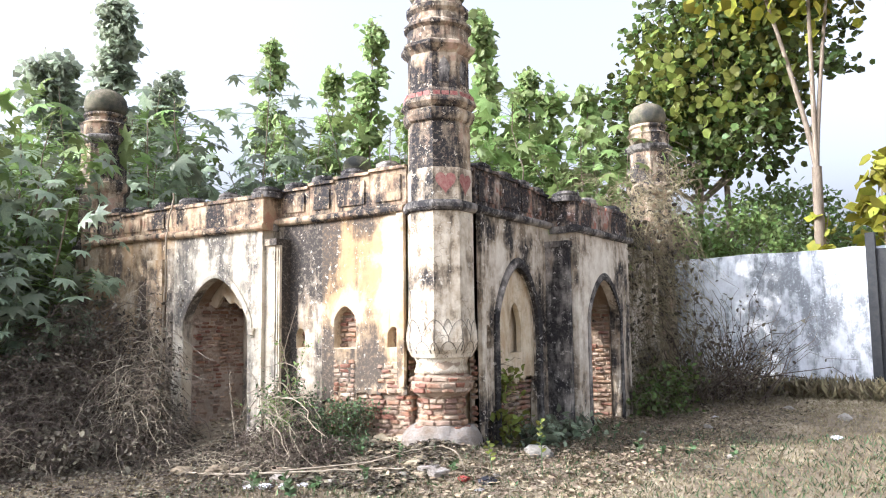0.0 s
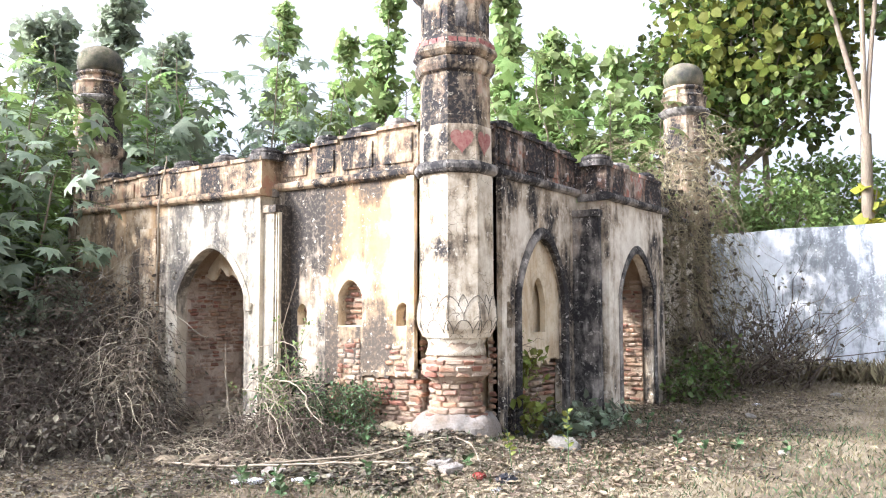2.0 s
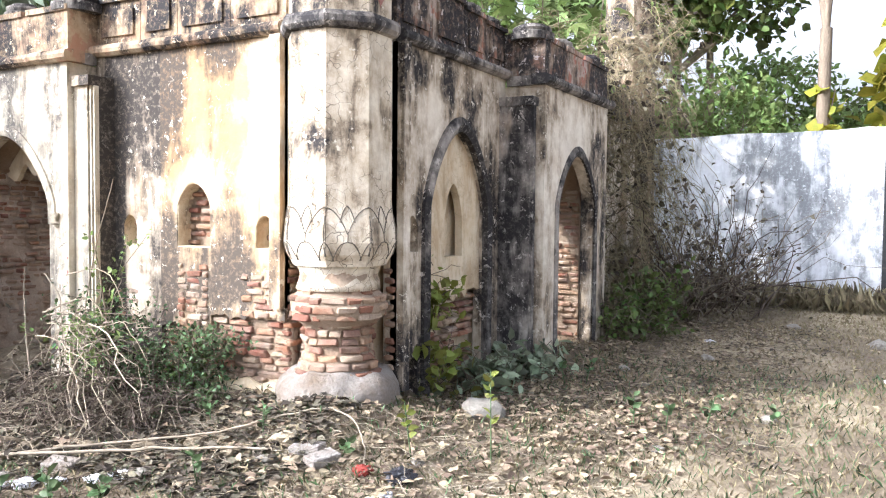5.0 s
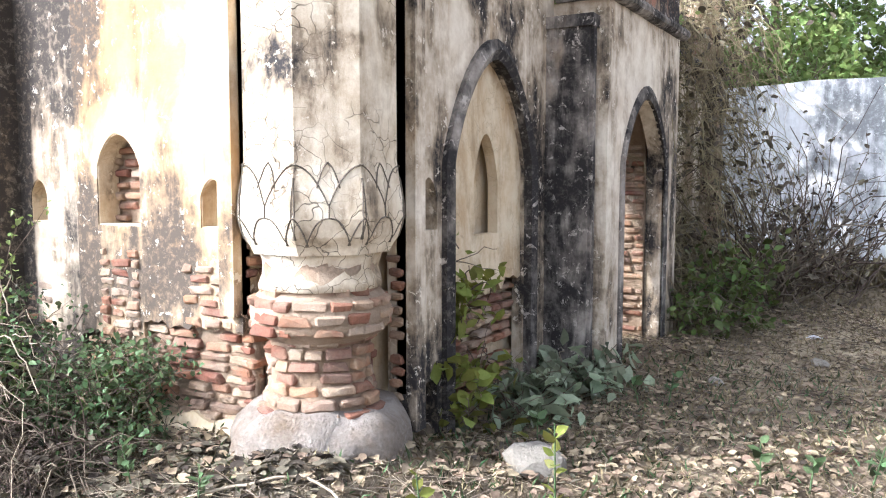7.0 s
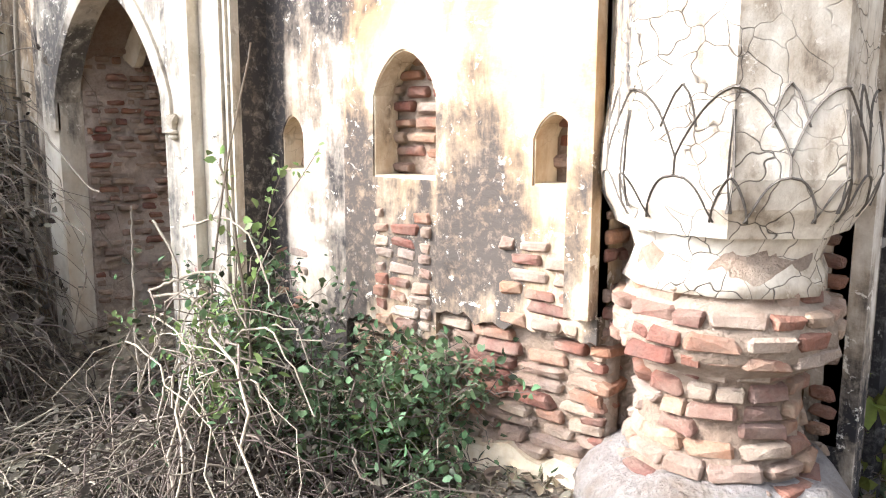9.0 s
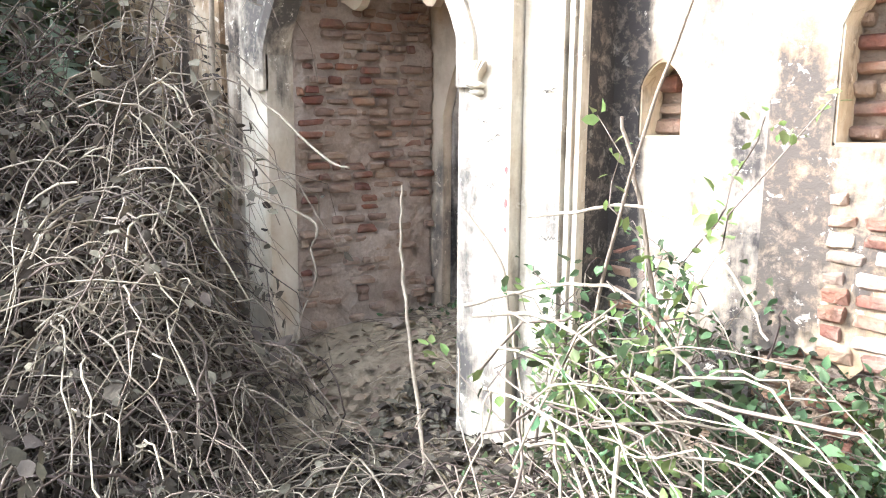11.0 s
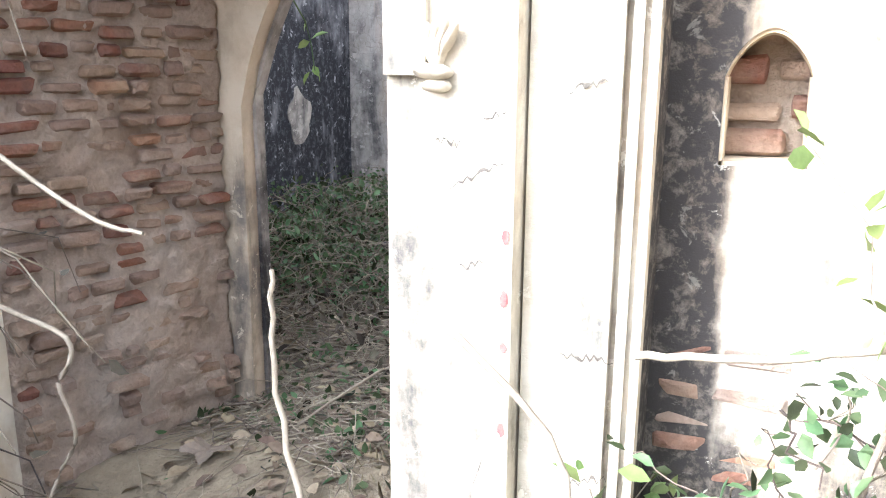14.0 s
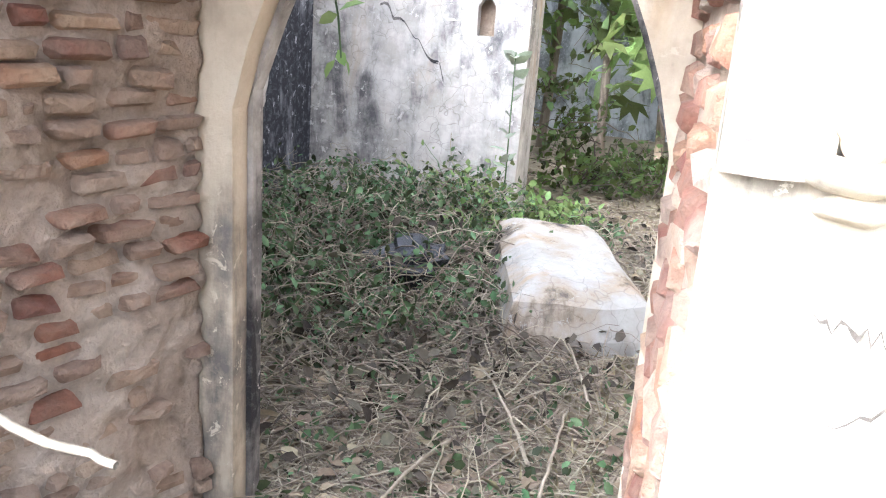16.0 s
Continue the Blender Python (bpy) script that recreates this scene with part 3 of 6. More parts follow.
    for foot in ([(B0, F + 0.03), (O0 - 0.02, F + 0.03), (R0, D1), (B0, D1)], [(R1, F + 0.13), (B1, F + 0.13), (B1, D1), (R2, D1)]):
        bm = bmesh.new()
        lo = [bm.verts.new(fr(u, d, 0)) for u, d in foot]
        hi = [bm.verts.new(fr(u, d, 2.5)) for u, d in foot]
        bm.faces.new(lo)
        bm.faces.new(hi)
        for k in range(4):
            bm.faces.new((lo[k], lo[(k + 1) % 4], hi[(k + 1) % 4], hi[k]))
        add("bay_side", bm, m_bay)
    bm = bmesh.new()
    strip(bm, fr, R0 - 0.13, R1 + 0.02, arch((R0 + R1) / 2 - 0.03, (R1 - R0) / 2 + 0.06, bay["spring"] + 0.02, bay["apex"] + 0.07), 2.50, F + 0.11, D1, 26)
    add("vault", bm, M_MORTAR, "bare mud mortar vault of the doorway")
    if panel == "niches":
        bm = bmesh.new()
        strip(bm, fr, O0, O1, lambda u: 1.74 + 0.05 * math.sin(u * 13) + 0.035 * math.sin(u * 29 + 1), 2.45, 0.10, 0.14, 30)
        add("plaster_lining", bm, M_CREAM, "flaking cream plaster in the head of the doorway")
    bm = bmesh.new()
    inner = arch((I0 + I1) / 2, (I1 - I0) / 2, 1.26, 1.82)
    strip(bm, fr, B0, I0, 0, 2.50, D1, D2, 1)
    strip(bm, fr, I1, B1, 0, 2.50, D1, D2, 1)
    strip(bm, fr, I0, I1, inner, 2.50, D1, D2, 26)
    add("inner_arch", bm, M_JAMB, "ochre plastered inner arch of the doorway")
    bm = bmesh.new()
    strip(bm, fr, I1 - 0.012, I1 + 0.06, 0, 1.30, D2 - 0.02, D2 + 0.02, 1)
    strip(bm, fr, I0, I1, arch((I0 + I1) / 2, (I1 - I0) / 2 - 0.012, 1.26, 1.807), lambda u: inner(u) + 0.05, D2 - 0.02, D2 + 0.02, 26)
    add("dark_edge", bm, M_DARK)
    bm = bmesh.new()
    arch_band(bm, fr, oc, oh, bay["spring"], bay["apex"], 1.36 if panel == "niches" else 0.1, 0.07, F - 0.025, F + 0.01)
    add("arch_moulding", bm, M_PIER if panel == "niches" else M_DARK, "raised moulding round the doorway arch")
    # colonnettes in the angles of the bay
    for a, b in ((B0 - CW, B0), (B1, B1 + CW)):
        bm = bmesh.new()
        if panel == "niches" and a < 2.2:
            front = bmesh.new()
            strip(front, fr, a + 0.045, b - 0.005, 0, 2.33, CD, CD + 0.05, 1)
            strip(front, fr, a + 0.002, b - 0.003, 0, 2.33, CD + 0.028, CD + 0.052, 1)
            strip(front, fr, a + 0.020, a + 0.036, 0, 2.33, CD + 0.012, CD + 0.05, 1)
            strip(front, fr, a - 0.002, a + 0.012, 0, 2.33, CD + 0.022, CD + 0.06, 1)
            add("colonnette", front, M_PIER)
            # return face: shade and mould together are put into its dark colour
            strip(bm, fr, a, b + 0.004, 0, 2.36, CD + 0.05, 0.0, 1)
        else:
            strip(bm, fr, a + 0.015, b + 0.004, 0, 2.36, CD, 0.0, 1)
            strip(bm, fr, a + 0.04, b - 0.04, 0, 2.33, CD - 0.02, CD + 0.1, 1)
        strip(bm, fr, a + 0.002, b - 0.003, 2.33, 2.40, CD - 0.025, 0.0, 1)
        add("colonnette", bm, M_SOUTHDARK if panel == "niches" else M_DARK)
    # second panel, to the far tower
    bm = bmesh.new()
    strip(bm, fr, B1, SIDE - 0.2, 0, 2.56, 0, T, 1)
    strip(bm, fr, 3.95, 4.25, 0, 2.3, -0.08, 0.02, 1)
    strip(bm, fr, SIDE - 0.55, SIDE - 0.25, 0, 2.3, -0.08, 0.02, 1)
    add("far_panel", bm, mat)
    # cornices: a half-round lip
    for a, b, d, z in ((0.30, B0 + 0.02, 0, 2.56), (B0 - 0.06, B1 + 0.06, F, 2.50), (B1, SIDE - 0.2, 0, 2.56)):
        bm = bmesh.new()
        n = 12
        for i in range(n):
            ua, ub = a + (b - a) * i / n, a + (b - a) * (i + 1) / n
            jz = rnd(-0.004, 0.004)
            rows = [[bm.verts.new(fr(u, d - q, z + jz + h)) for q, h in ((-0.1, 0), (0.035, 0), (0.062, 0.02), (0.068, 0.045), (0.058, 0.07), (0.02, 0.085), (-0.1, 0.085))] for u in (ua, ub)]
            for k in range(6):
                bm.faces.new((rows[0][k], rows[0][k + 1], rows[1][k + 1], rows[1][k]))
            bm.faces.new(rows[0])
            bm.faces.new(rows[1])
        add("cornice", bm, M_PARAPET if panel == "niches" else M_DARK)
    bm = bmesh.new()
    for u in (B0 - 0.03, B1 - 0.03):
        strip(bm, fr, u, u + 0.06, 2.50, 2.58, F, -0.02, 1)
    add("cornice", bm, M_DARK)
    # parapet of separate merlons with knobs
    spans = [(0.30, 0.76, 3.05), (0.765, 1.24, 3.03), (1.245, 1.60, 3.00), (1.605, B0, 2.97)]
    k = B1
    while k < SIDE - 0.4:
        spans.append((k, k + 0.46, 2.97 + rnd(-0.02, 0.02)))
        k += 0.465
    for i, (a, b, top) in enumerate(spans):
        bm = bmesh.new()
        strip(bm, fr, a, b, 2.645, top - 0.03, 0.012, 0.22, 2)
        strip(bm, fr, a - 0.0, b, top - 0.03, top, -0.015, 0.24, 2)
        strip(bm, fr, a + 0.06, b - 0.06, 2.70, top - 0.09, -0.004, 0.03, 1)
        add("merlon", bm, mpar)
        x, y, z = fr((a + b) / 2 + (0.1 if i < 4 else 0), 0.16, top)
        knob(w, x, y, z, 0.15)
    # bay parapet
    bm = bmesh.new()
    strip(bm, fr, B0, B1, 2.585, 2.86, F + 0.01, F + 0.21, 3)
    for a, b in ((B0, B0 + 0.45), (B0 + 0.5, B0 + 0.9), (B0 + 0.95, B1)):
        strip(bm, fr, a, b, 2.86, 2.90, F - 0.005, F + 0.23, 1)
    strip(bm, fr, B0, B0 + 0.2, 2.585, 2.93, F + 0.21, 0.06, 1)
    strip(bm, fr, B1 - 0.2, B1, 2.585, 2.93, F + 0.21, 0.06, 1)
    add("bay_parapet", bm, mpar)
    for u in (B0 + 0.09, B0 + 0.70, B1 - 0.16):
        x, y, z = fr(u, F + 0.16, 2.91)
        knob(w, x, y, z, 0.18 if u < B0 + 0.2 else 0.14)
    return w


WS = side("wall_south", fr_south, "stained cream plaster enclosure wall with niches and a doorway bay", M_SOUTH, M_PARAPET, True, "niches", BAY_SOUTH)
WE = side("wall_east", fr_east, "blackened plaster enclosure wall with a pointed arch panel", M_EAST, M_EPAR, True, "arch")


def fr_inner(u, d, z):
    return (-4.42 + u, 3.66 + d, z)


def wall_north():
    w = thing("wall_north", fr_inner(1.0, 0, 0), "weathered pale plaster inner wall with a broken brick-edged opening", "wall", kind="structure")
    bm = bmesh.new()
    e0, e1 = 1.30, 2.62
    strip(bm, fr_inner, 0.0, 1.00, 0, 2.5, 0, 0.40, 3)
    strip(bm, fr_inner, 1.00, 1.10, 0, 1.39, 0, 0.40, 1)
    strip(bm, fr_inner, 1.00, 1.10, lambda u: 1.55 + 0.05 * math.sin((u - 1.0) * 31), 2.5, 0, 0.40, 5)
    strip(bm, fr_inner, 1.10, e0, 0, 2.5, 0, 0.40, 1)
    strip(bm, fr_inner, e1, 4.15, 0, 2.5, 0, 0.40, 2)
    strip(bm, fr_inner, e0, e1, arch((e0 + e1) / 2, (e1 - e0) / 2, 1.75, 2.25), 2.5, 0, 0.40, 20)
    under(part("panel", bm, M_INNER), w)
    bm = bmesh.new()
    strip(bm, fr_inner, 0.99, 1.11, 1.37, 1.62, 0.07, 0.2, 1)
    under(part("hole_back", bm, M_MORTAR, None, "mud mortar bared in a broken hole"), w)
    bm = bmesh.new()
    rows = []
    for i in range(26):
        q = i / 25
        u, z = 0.42 + 0.42 * q + 0.012 * math.sin(17 * q), 1.52 - 0.38 * q ** 1.3 + 0.02 * math.sin(23 * q)
        rows.append([bm.verts.new(fr_inner(u, -0.003, z + k * (0.006 + 0.004 * math.sin(9 * q)))) for k in (-1, 1)])
    for a, b in zip(rows, rows[1:]):
        bm.faces.new((a[0], b[0], b[1], a[1]))
    under(part("crack", bm, M_DARK, None, "dark jagged crack in the plaster"), w)
    return w


WN = wall_north()


def wall_inner():
    """The inner wall that meets the north wall: stains and shade painted black, with a pale patch."""
    w = thing("wall_inner", (-4.45, 2.2, 0), "stained plaster inner wall with deep shade painted into its colour", "wall", kind="structure")
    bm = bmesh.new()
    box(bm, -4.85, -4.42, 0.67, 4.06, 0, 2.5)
    under(part("panel", bm, M_INNERSHADE), w)
    bm = bmesh.new()
    ring = [bm.verts.new((-4.414, 2.99 + (0.13 + 0.03 * math.sin(5 * a) + rnd(-0.02, 0.02)) * math.cos(a), 1.06 + (0.17 + 0.03 * math.cos(3 * a) + rnd(-0.02, 0.02)) * math.sin(a))) for a in [k * math.pi / 12 for k in range(24)]]
    back = [bm.verts.new((-4.425, v.co.y, v.co.z)) for v in ring]
    bm.faces.new(ring)
    for k in range(24):
        bm.faces.new((ring[k], ring[(k + 1) % 24], back[(k + 1) % 24], back[k]))
    under(part("pale_patch", bm, M_INNER, None, "pale patch with an uneven outline"), w)


wall_inner()
WW = side("wall_west", fr_west, "blackened plaster enclosure wall hidden by plants", M_DARK, M_EPAR)


# ---- minarets ----
def minaret_front():
    m = thing("minaret", (CX, CY, 0.0), "octagonal plastered corner minaret on an eroded brick foot", "minaret")

    def ring(nm, prof, mat, n=8, turn=22.5, lab="", jit=0.0, smooth=False):
        bm = bmesh.new()
        lathe(bm, prof, n, turn, CX, CY, jit)
        return under(part(nm, bm, mat, None, lab, smooth), m)
    bm = bmesh.new()
    lathe(bm, [(0.46, 0.0), (0.44, 0.18), (0.41, 0.27), (0.385, 0.33), (0.36, 0.38), (0.335, 0.43), (0.30, 0.475), (0.25, 0.49)], 48, 0, CX, CY)
    for v in bm.verts:
        dd = Vector((v.co.x - CX, v.co.y - CY, 0)).normalized()
        v.co += dd * (0.05 * noise.noise(v.co * 6) + 0.03 * noise.noise(v.co * 15) + 0.012 * noise.noise(v.co * 40)) + Vector((0, 0, 0.03 * noise.noise(v.co * 9 + Vector((5, 0, 0)))))
    under(part("base", bm, M_LIME, None, "crumbling limewashed round base", True), m)
    ring("brick_core", [(0.28, 0.42), (0.238, 0.5), (0.210, 0.6), (0.210, 0.76), (0.27, 0.80), (0.295, 0.83), (0.297, 0.90), (0.27, 0.95), (0.245, 0.98), (0.24, 1.12)], M_MORTAR, 28, 0, "eroded mortar core", 0.012, True)
    ring("neck", [(0.268, 0.985), (0.25, 1.03), (0.24, 1.07), (0.25, 1.11), (0.27, 1.15)], M_SHAFT, 26, 0, "chipped plaster neck", 0.012, True)
    ring("lotus", [(0.20, 1.13), (0.30, 1.135), (0.315, 1.165), (0.345, 1.21), (0.365, 1.28), (0.360, 1.36), (0.342, 1.45), (0.336, 1.50)], M_SHAFT, 8, 22.5, "lotus-shaped plaster bulb with carved petals")
    ring("shaft", [(0.334, 1.50), (0.332, 2.54)], M_SHAFT, lab="cracked plaster octagonal shaft")
    ring("cornice", [(0.33, 2.53), (0.365, 2.54), (0.385, 2.565), (0.385, 2.60), (0.365, 2.63), (0.33, 2.64)], M_DARK)
    ring("heart_band", [(0.325, 2.64), (0.325, 2.955)], M_SHAFT, lab="plaster band with faded red hearts")
    ring("upper_shaft", [(0.318, 2.955), (0.314, 3.41)], M_TOWER)
    ring("moulding", [(0.315, 3.41), (0.345, 3.43), (0.365, 3.48), (0.365, 3.53), (0.33, 3.55), (0.35, 3.56)], M_TOWER)
    ring("tongue_band", [(0.35, 3.56), (0.385, 3.60), (0.385, 3.62), (0.35, 3.69), (0.325, 3.74)], M_TOWER, lab="band of faded red tongues")
    ring("niche_stage", [(0.312, 3.74), (0.312, 4.10)], M_TOWER)
    ring("upper_moulding", [(0.315, 4.10), (0.35, 4.13), (0.385, 4.17), (0.385, 4.20), (0.33, 4.23), (0.33, 4.26)], M_TOWER)
    ring("collar", [(0.31, 4.26), (0.31, 4.36), (0.345, 4.39), (0.345, 4.42), (0.30, 4.45), (0.29, 4.52), (0.32, 4.56), (0.32, 4.60), (0.27, 4.63), (0.25, 4.70)], M_TOWER, 16, 0, "", 0.004)
    ring("dome", [(0.25, 4.70), (0.29, 4.76), (0.31, 4.85), (0.29, 4.96), (0.23, 5.05), (0.13, 5.12), (0.03, 5.15)], M_MOSS, 20, 0, "ribbed mossy bulb dome", 0.004, True)
    # carved petals: thin raised lines on the lotus, two rows
    for f in range(8):
        a = radians(45 * f)
        nx, ny = math.cos(a), math.sin(a)
        tx, ty = -ny, nx
        half = 0.345 * math.tan(radians(22.5)) * 0.98
        lines = []
        for sg in (-1, 1):
            lines.append([(sg * half * (1 - s), 1.49 - 0.16 * s ** 2.2) for s in np.linspace(0, 1, 9)])
            lines.append([(sg * 0.045 * (1 - s) ** 0.6, 1.40 + 0.10 * s) for s in np.linspace(0, 1, 6)])
            lines.append([(sg * half * 0.95, z) for z in np.linspace(1.20, 1.44, 6)])
            lines.append([(sg * half * 0.62 * s ** 0.6, 1.285 - 0.11 * s ** 1.6) for s in np.linspace(0, 1, 8)])
            lines.append([(sg * half * (1 - 0.45 * s), 1.285 - 0.11 * s ** 1.5) for s in np.linspace(0, 1, 8)])
        lines.append([(0, 1.33), (0, 1.305), (0, 1.285)])
        for line in lines:
            bm = bmesh.new()
            pts = [(u, z, float(np.interp(z, [1.135, 1.165, 1.21, 1.28, 1.36, 1.45, 1.5], [0.30, 0.315, 0.345, 0.365, 0.360, 0.342, 0.336])) * math.cos(radians(22.5))) for u, z in line]
            rows = []
            for i, (u, z, ap) in enumerate(pts):
                row = []
                q = pts[min(i + 1, len(pts) - 1)]
                p = pts[max(i - 1, 0)]
                du, dz = q[0] - p[0], q[1] - p[1]
                ln = math.hypot(du, dz) or 1
                for off, lift in ((-0.0045, -0.002), (0, 0.005), (0.0045, -0.002)):
                    uu, zz = u - dz / ln * off, z + du / ln * off
                    row.append(bm.verts.new((CX + nx * (ap + lift) + tx * uu, CY + ny * (ap + lift) + ty * uu, zz)))
                rows.append(row)
            for r0, r1 in zip(rows, rows[1:]):
                for k in range(2):
                    bm.faces.new((r0[k], r0[k + 1], r1[k + 1], r1[k]))
            under(part("petal_line", bm, M_GROOVE), m)
        # hearts on the band, niches and tongues higher up
        def flat(nm, poly, ap, mat, lift=0.005):
            b2 = bmesh.new()
            front = [b2.verts.new((CX + nx * (ap + lift) + tx * u, CY + ny * (ap + lift) + ty * u, z)) for u, z in poly]
            back = [b2.verts.new((CX + nx * (ap - 0.01) + tx * u, CY + ny * (ap - 0.01) + ty * u, z)) for u, z in poly]
            b2.faces.new(front)
            for i in range(len(poly)):
                j = (i + 1) % len(poly)
                b2.faces.new((front[i], front[j], back[j], back[i]))
            under(part(nm, b2, mat), m)
        if f in (0, 7):
            heart = []
            for i in range(20):
                s = 2 * math.pi * i / 20
                heart.append((0.0064 * 16 * math.sin(s) ** 3, 2.815 + 0.0072 * (13 * math.cos(s) - 5 * math.cos(2 * s) - 2 * math.cos(3 * s) - math.cos(4 * s))))
            flat("heart", heart, 0.325 * math.cos(radians(22.5)), M_HEART, 0.004)
        ap = 0.312 * math.cos(radians(22.5))
        pan = [(-0.05, 3.80), (0.05, 3.80), (0.05, 3.88), (0.062, 3.95), (0.03, 4.02), (0, 4.05), (-0.03, 4.02), (-0.062, 3.95), (-0.05, 3.88)]
        flat("niche_relief", pan, ap, M_DARK if f in (0, 7, 1) else M_PARAPET, 0.006)
        for q in (-1, 0, 1):
            c = q * 0.085
            tg = [(c - 0.034, 3.695), (c + 0.034, 3.695), (c + 0.036, 3.655), (c + 0.02, 3.628), (c, 3.62), (c - 0.02, 3.628), (c - 0.036, 3.655)]
            flat("tongue", tg, 0.362 * math.cos(radians(22.5)), M_HEART, 0.006)
    return m


MIN = minaret_front()


def far_tower(x, y, top, label):
    m = thing("minaret", (x, y, 0.0), label, "minaret", "corner towers of the enclosure")
    k = top - 4.88

    def ring(nm, prof, mat, n=8, turn=22.5, lab="", smooth=False):
        bm = bmesh.new()
        lathe(bm, prof, n, turn, x, y, 0.003)
        under(part(nm, bm, mat, None, lab, smooth), m)
    ring("shaft", [(0.36, 0.0), (0.335, 2.53), (0.39, 2.56), (0.39, 2.62), (0.33, 2.65), (0.32, 3.30 + k), (0.37, 3.36 + k), (0.38, 3.45 + k), (0.315, 3.52 + k), (0.31, 4.02 + k)], M_TOWER)
    ring("moulding", [(0.31, 4.02 + k), (0.36, 4.06 + k), (0.385, 4.10 + k), (0.385, 4.13 + k), (0.32, 4.16 + k)], M_DARK)
    ring("collar", [(0.32, 4.16 + k), (0.33, 4.30 + k), (0.35, 4.33 + k), (0.28, 4.37 + k), (0.27, 4.42 + k), (0.30, 4.45 + k), (0.30, 4.48 + k), (0.25, 4.50 + k)], M_TOWER, 16, 0)
    ring("dome", [(0.25, 4.50 + k), (0.285, 4.55 + k), (0.30, 4.64 + k), (0.28, 4.73 + k), (0.22, 4.81 + k), (0.12, 4.86 + k), (0.03, 4.88 + k)], M_MOSS, 20, 0, "mossy bulb dome", True)


far_tower(-6.02, 0.45, 4.95, "weathered corner minaret half hidden by plants")
far_tower(0.1, 6.28, 5.08, "reddish plaster corner minaret wrapped in dry vines")
far_tower(-SIDE, CY + SIDE, 4.95, "weathered corner minaret behind the parapet")

# ---- compound wall ----
cw = thing("compound_wall", (3, 8.3, 0), "limewashed compound wall with leaf shadows painted as grey blotches", "wall", kind="structure")


def compound(pts, top):
    bm = bmesh.new()
    prev = None
    for (x, y) in pts:
        g = gz(x, y)
        row = [bm.verts.new(c) for c in ((x, y, g - 0.3), (x, y, top + rnd(-0.02, 0.02)), (x + 0.05, y + 0.25, top + rnd(-0.02, 0.02)), (x + 0.05, y + 0.25, g - 0.3))]
        if prev:
            for k in range(4):
                bm.faces.new((prev[k], prev[(k + 1) % 4], row[(k + 1) % 4], row[k]))
        else:
            bm.faces.new(row)
        prev = row
    bm.faces.new(prev)
    under(part("wall_body", bm, M_WHITEWALL), cw)


compound([(x, 8.68 - 0.185 * x) for x in np.linspace(-16, 12, 80)], 2.66)
bm = bmesh.new()
pv = None
for y in np.linspace(-14, 12, 50):
    r = [bm.verts.new(c) for c in ((-11.0, y, -0.3), (-11.0, y, 2.5 + rnd(-0.02, 0.02)), (-11.25, y, 2.5), (-11.25, y, -0.3))]
    if pv:
        for k in range(4):
            bm.faces.new((pv[k], pv[(k + 1) % 4], r[(k + 1) % 4], r[k]))
    pv = r
under(part("wall_body", bm, M_WHITEWALL), cw)
bm = bmesh.new()
box(bm, 3.02, 3.16, 7.9, 8.05, 0.2, 2.85, 0.004)
box(bm, 3.16, 4.3, 7.95, 7.99, 0.35, 2.6, 0.004)
gate = tagged(part("gate", bm, M_DARKPAINT), "dark painted metal gate beside the limewashed wall", "gate")


# ---- trees and plants ----
def tree(name, base, height, trunk_r, crown, n_leaf, size, mat, label, group="", limbs=7, shape=OVAL, spread=1.0, lean=(0, 0), faces=OVAL_F, droop=0.25, bare=0.35):
    """crown: list of (dx, dy, z, rx, rz, share): clumps of leaves; limbs reach for them."""
    x, y = base
    g = gz(x, y)
    t = thing(name, (x, y, g), label, "tree", group)
    k = 9
    s = np.linspace(0, 1, k)
    lines = [np.stack([x + lean[0] * s + 0.04 * np.sin(5 * s), y + lean[1] * s + 0.04 * np.cos(4 * s), g - 0.1 + (height + 0.1) * s], -1)]
    rad = [trunk_r * (1 - 0.75 * s)]
    under(part("trunk", tubes(np.array(lines), np.array(rad), 8), M_BARK, smooth=True), t)
    br, brr, P, D = [], [], [], []
    total = sum(c[5] for c in crown)
    for dx, dy, z, rx, rz, share in crown:
        c = np.array([x + dx, y + dy, g + z])
        a0 = max(bare, min(0.95, (z - rz) / height * 0.9))
        st = np.array([x + lean[0] * a0, y + lean[1] * a0, g + height * a0])
        m = max(2, int(limbs * share / total * 2))
        tips = c + unit(RNG.normal(0, 1, (m, 3))) * np.array([rx, rx, rz]) * RNG.uniform(0.4, 0.95, (m, 1))
        for tip in tips:
            q = np.linspace(0, 1, k)[:, None]
            mid = (st + tip) / 2 + RNG.normal(0, 0.12 * rx, 3)
            br.append((1 - q) ** 2 * st + 2 * q * (1 - q) * mid + q ** 2 * tip)
            brr.append(trunk_r * 0.42 * (1 - 0.85 * np.linspace(0, 1, k)))
        nl = int(n_leaf * share / total)
        # leaves in clusters about the limbs' outer halves
        nc = max(6, nl // 14)
        v = unit(RNG.normal(0, 1, (nc, 3))) * RNG.uniform(0.25, 1.0, (nc, 1)) ** 0.5
        cl = c + v * np.array([rx, rx, rz])
        idx = RNG.integers(0, nc, nl)
        P.append(cl[idx] + RNG.normal(0, size * 0.9, (nl, 3)))
        D.append(unit(RNG.normal(0, 0.7, (nl, 3)) + v[idx] * 0.6 - np.array([0, 0, droop])))
    under(part("branchwork", tubes(np.array(br), np.array(brr), 5), M_BARK, smooth=True), t)
    P, D = np.concatenate(P), np.concatenate(D)
    under(part("crown", leaves(P, D, size * RNG.uniform(0.6, 1.25, len(P)), shape, faces), mat), t)
    return t


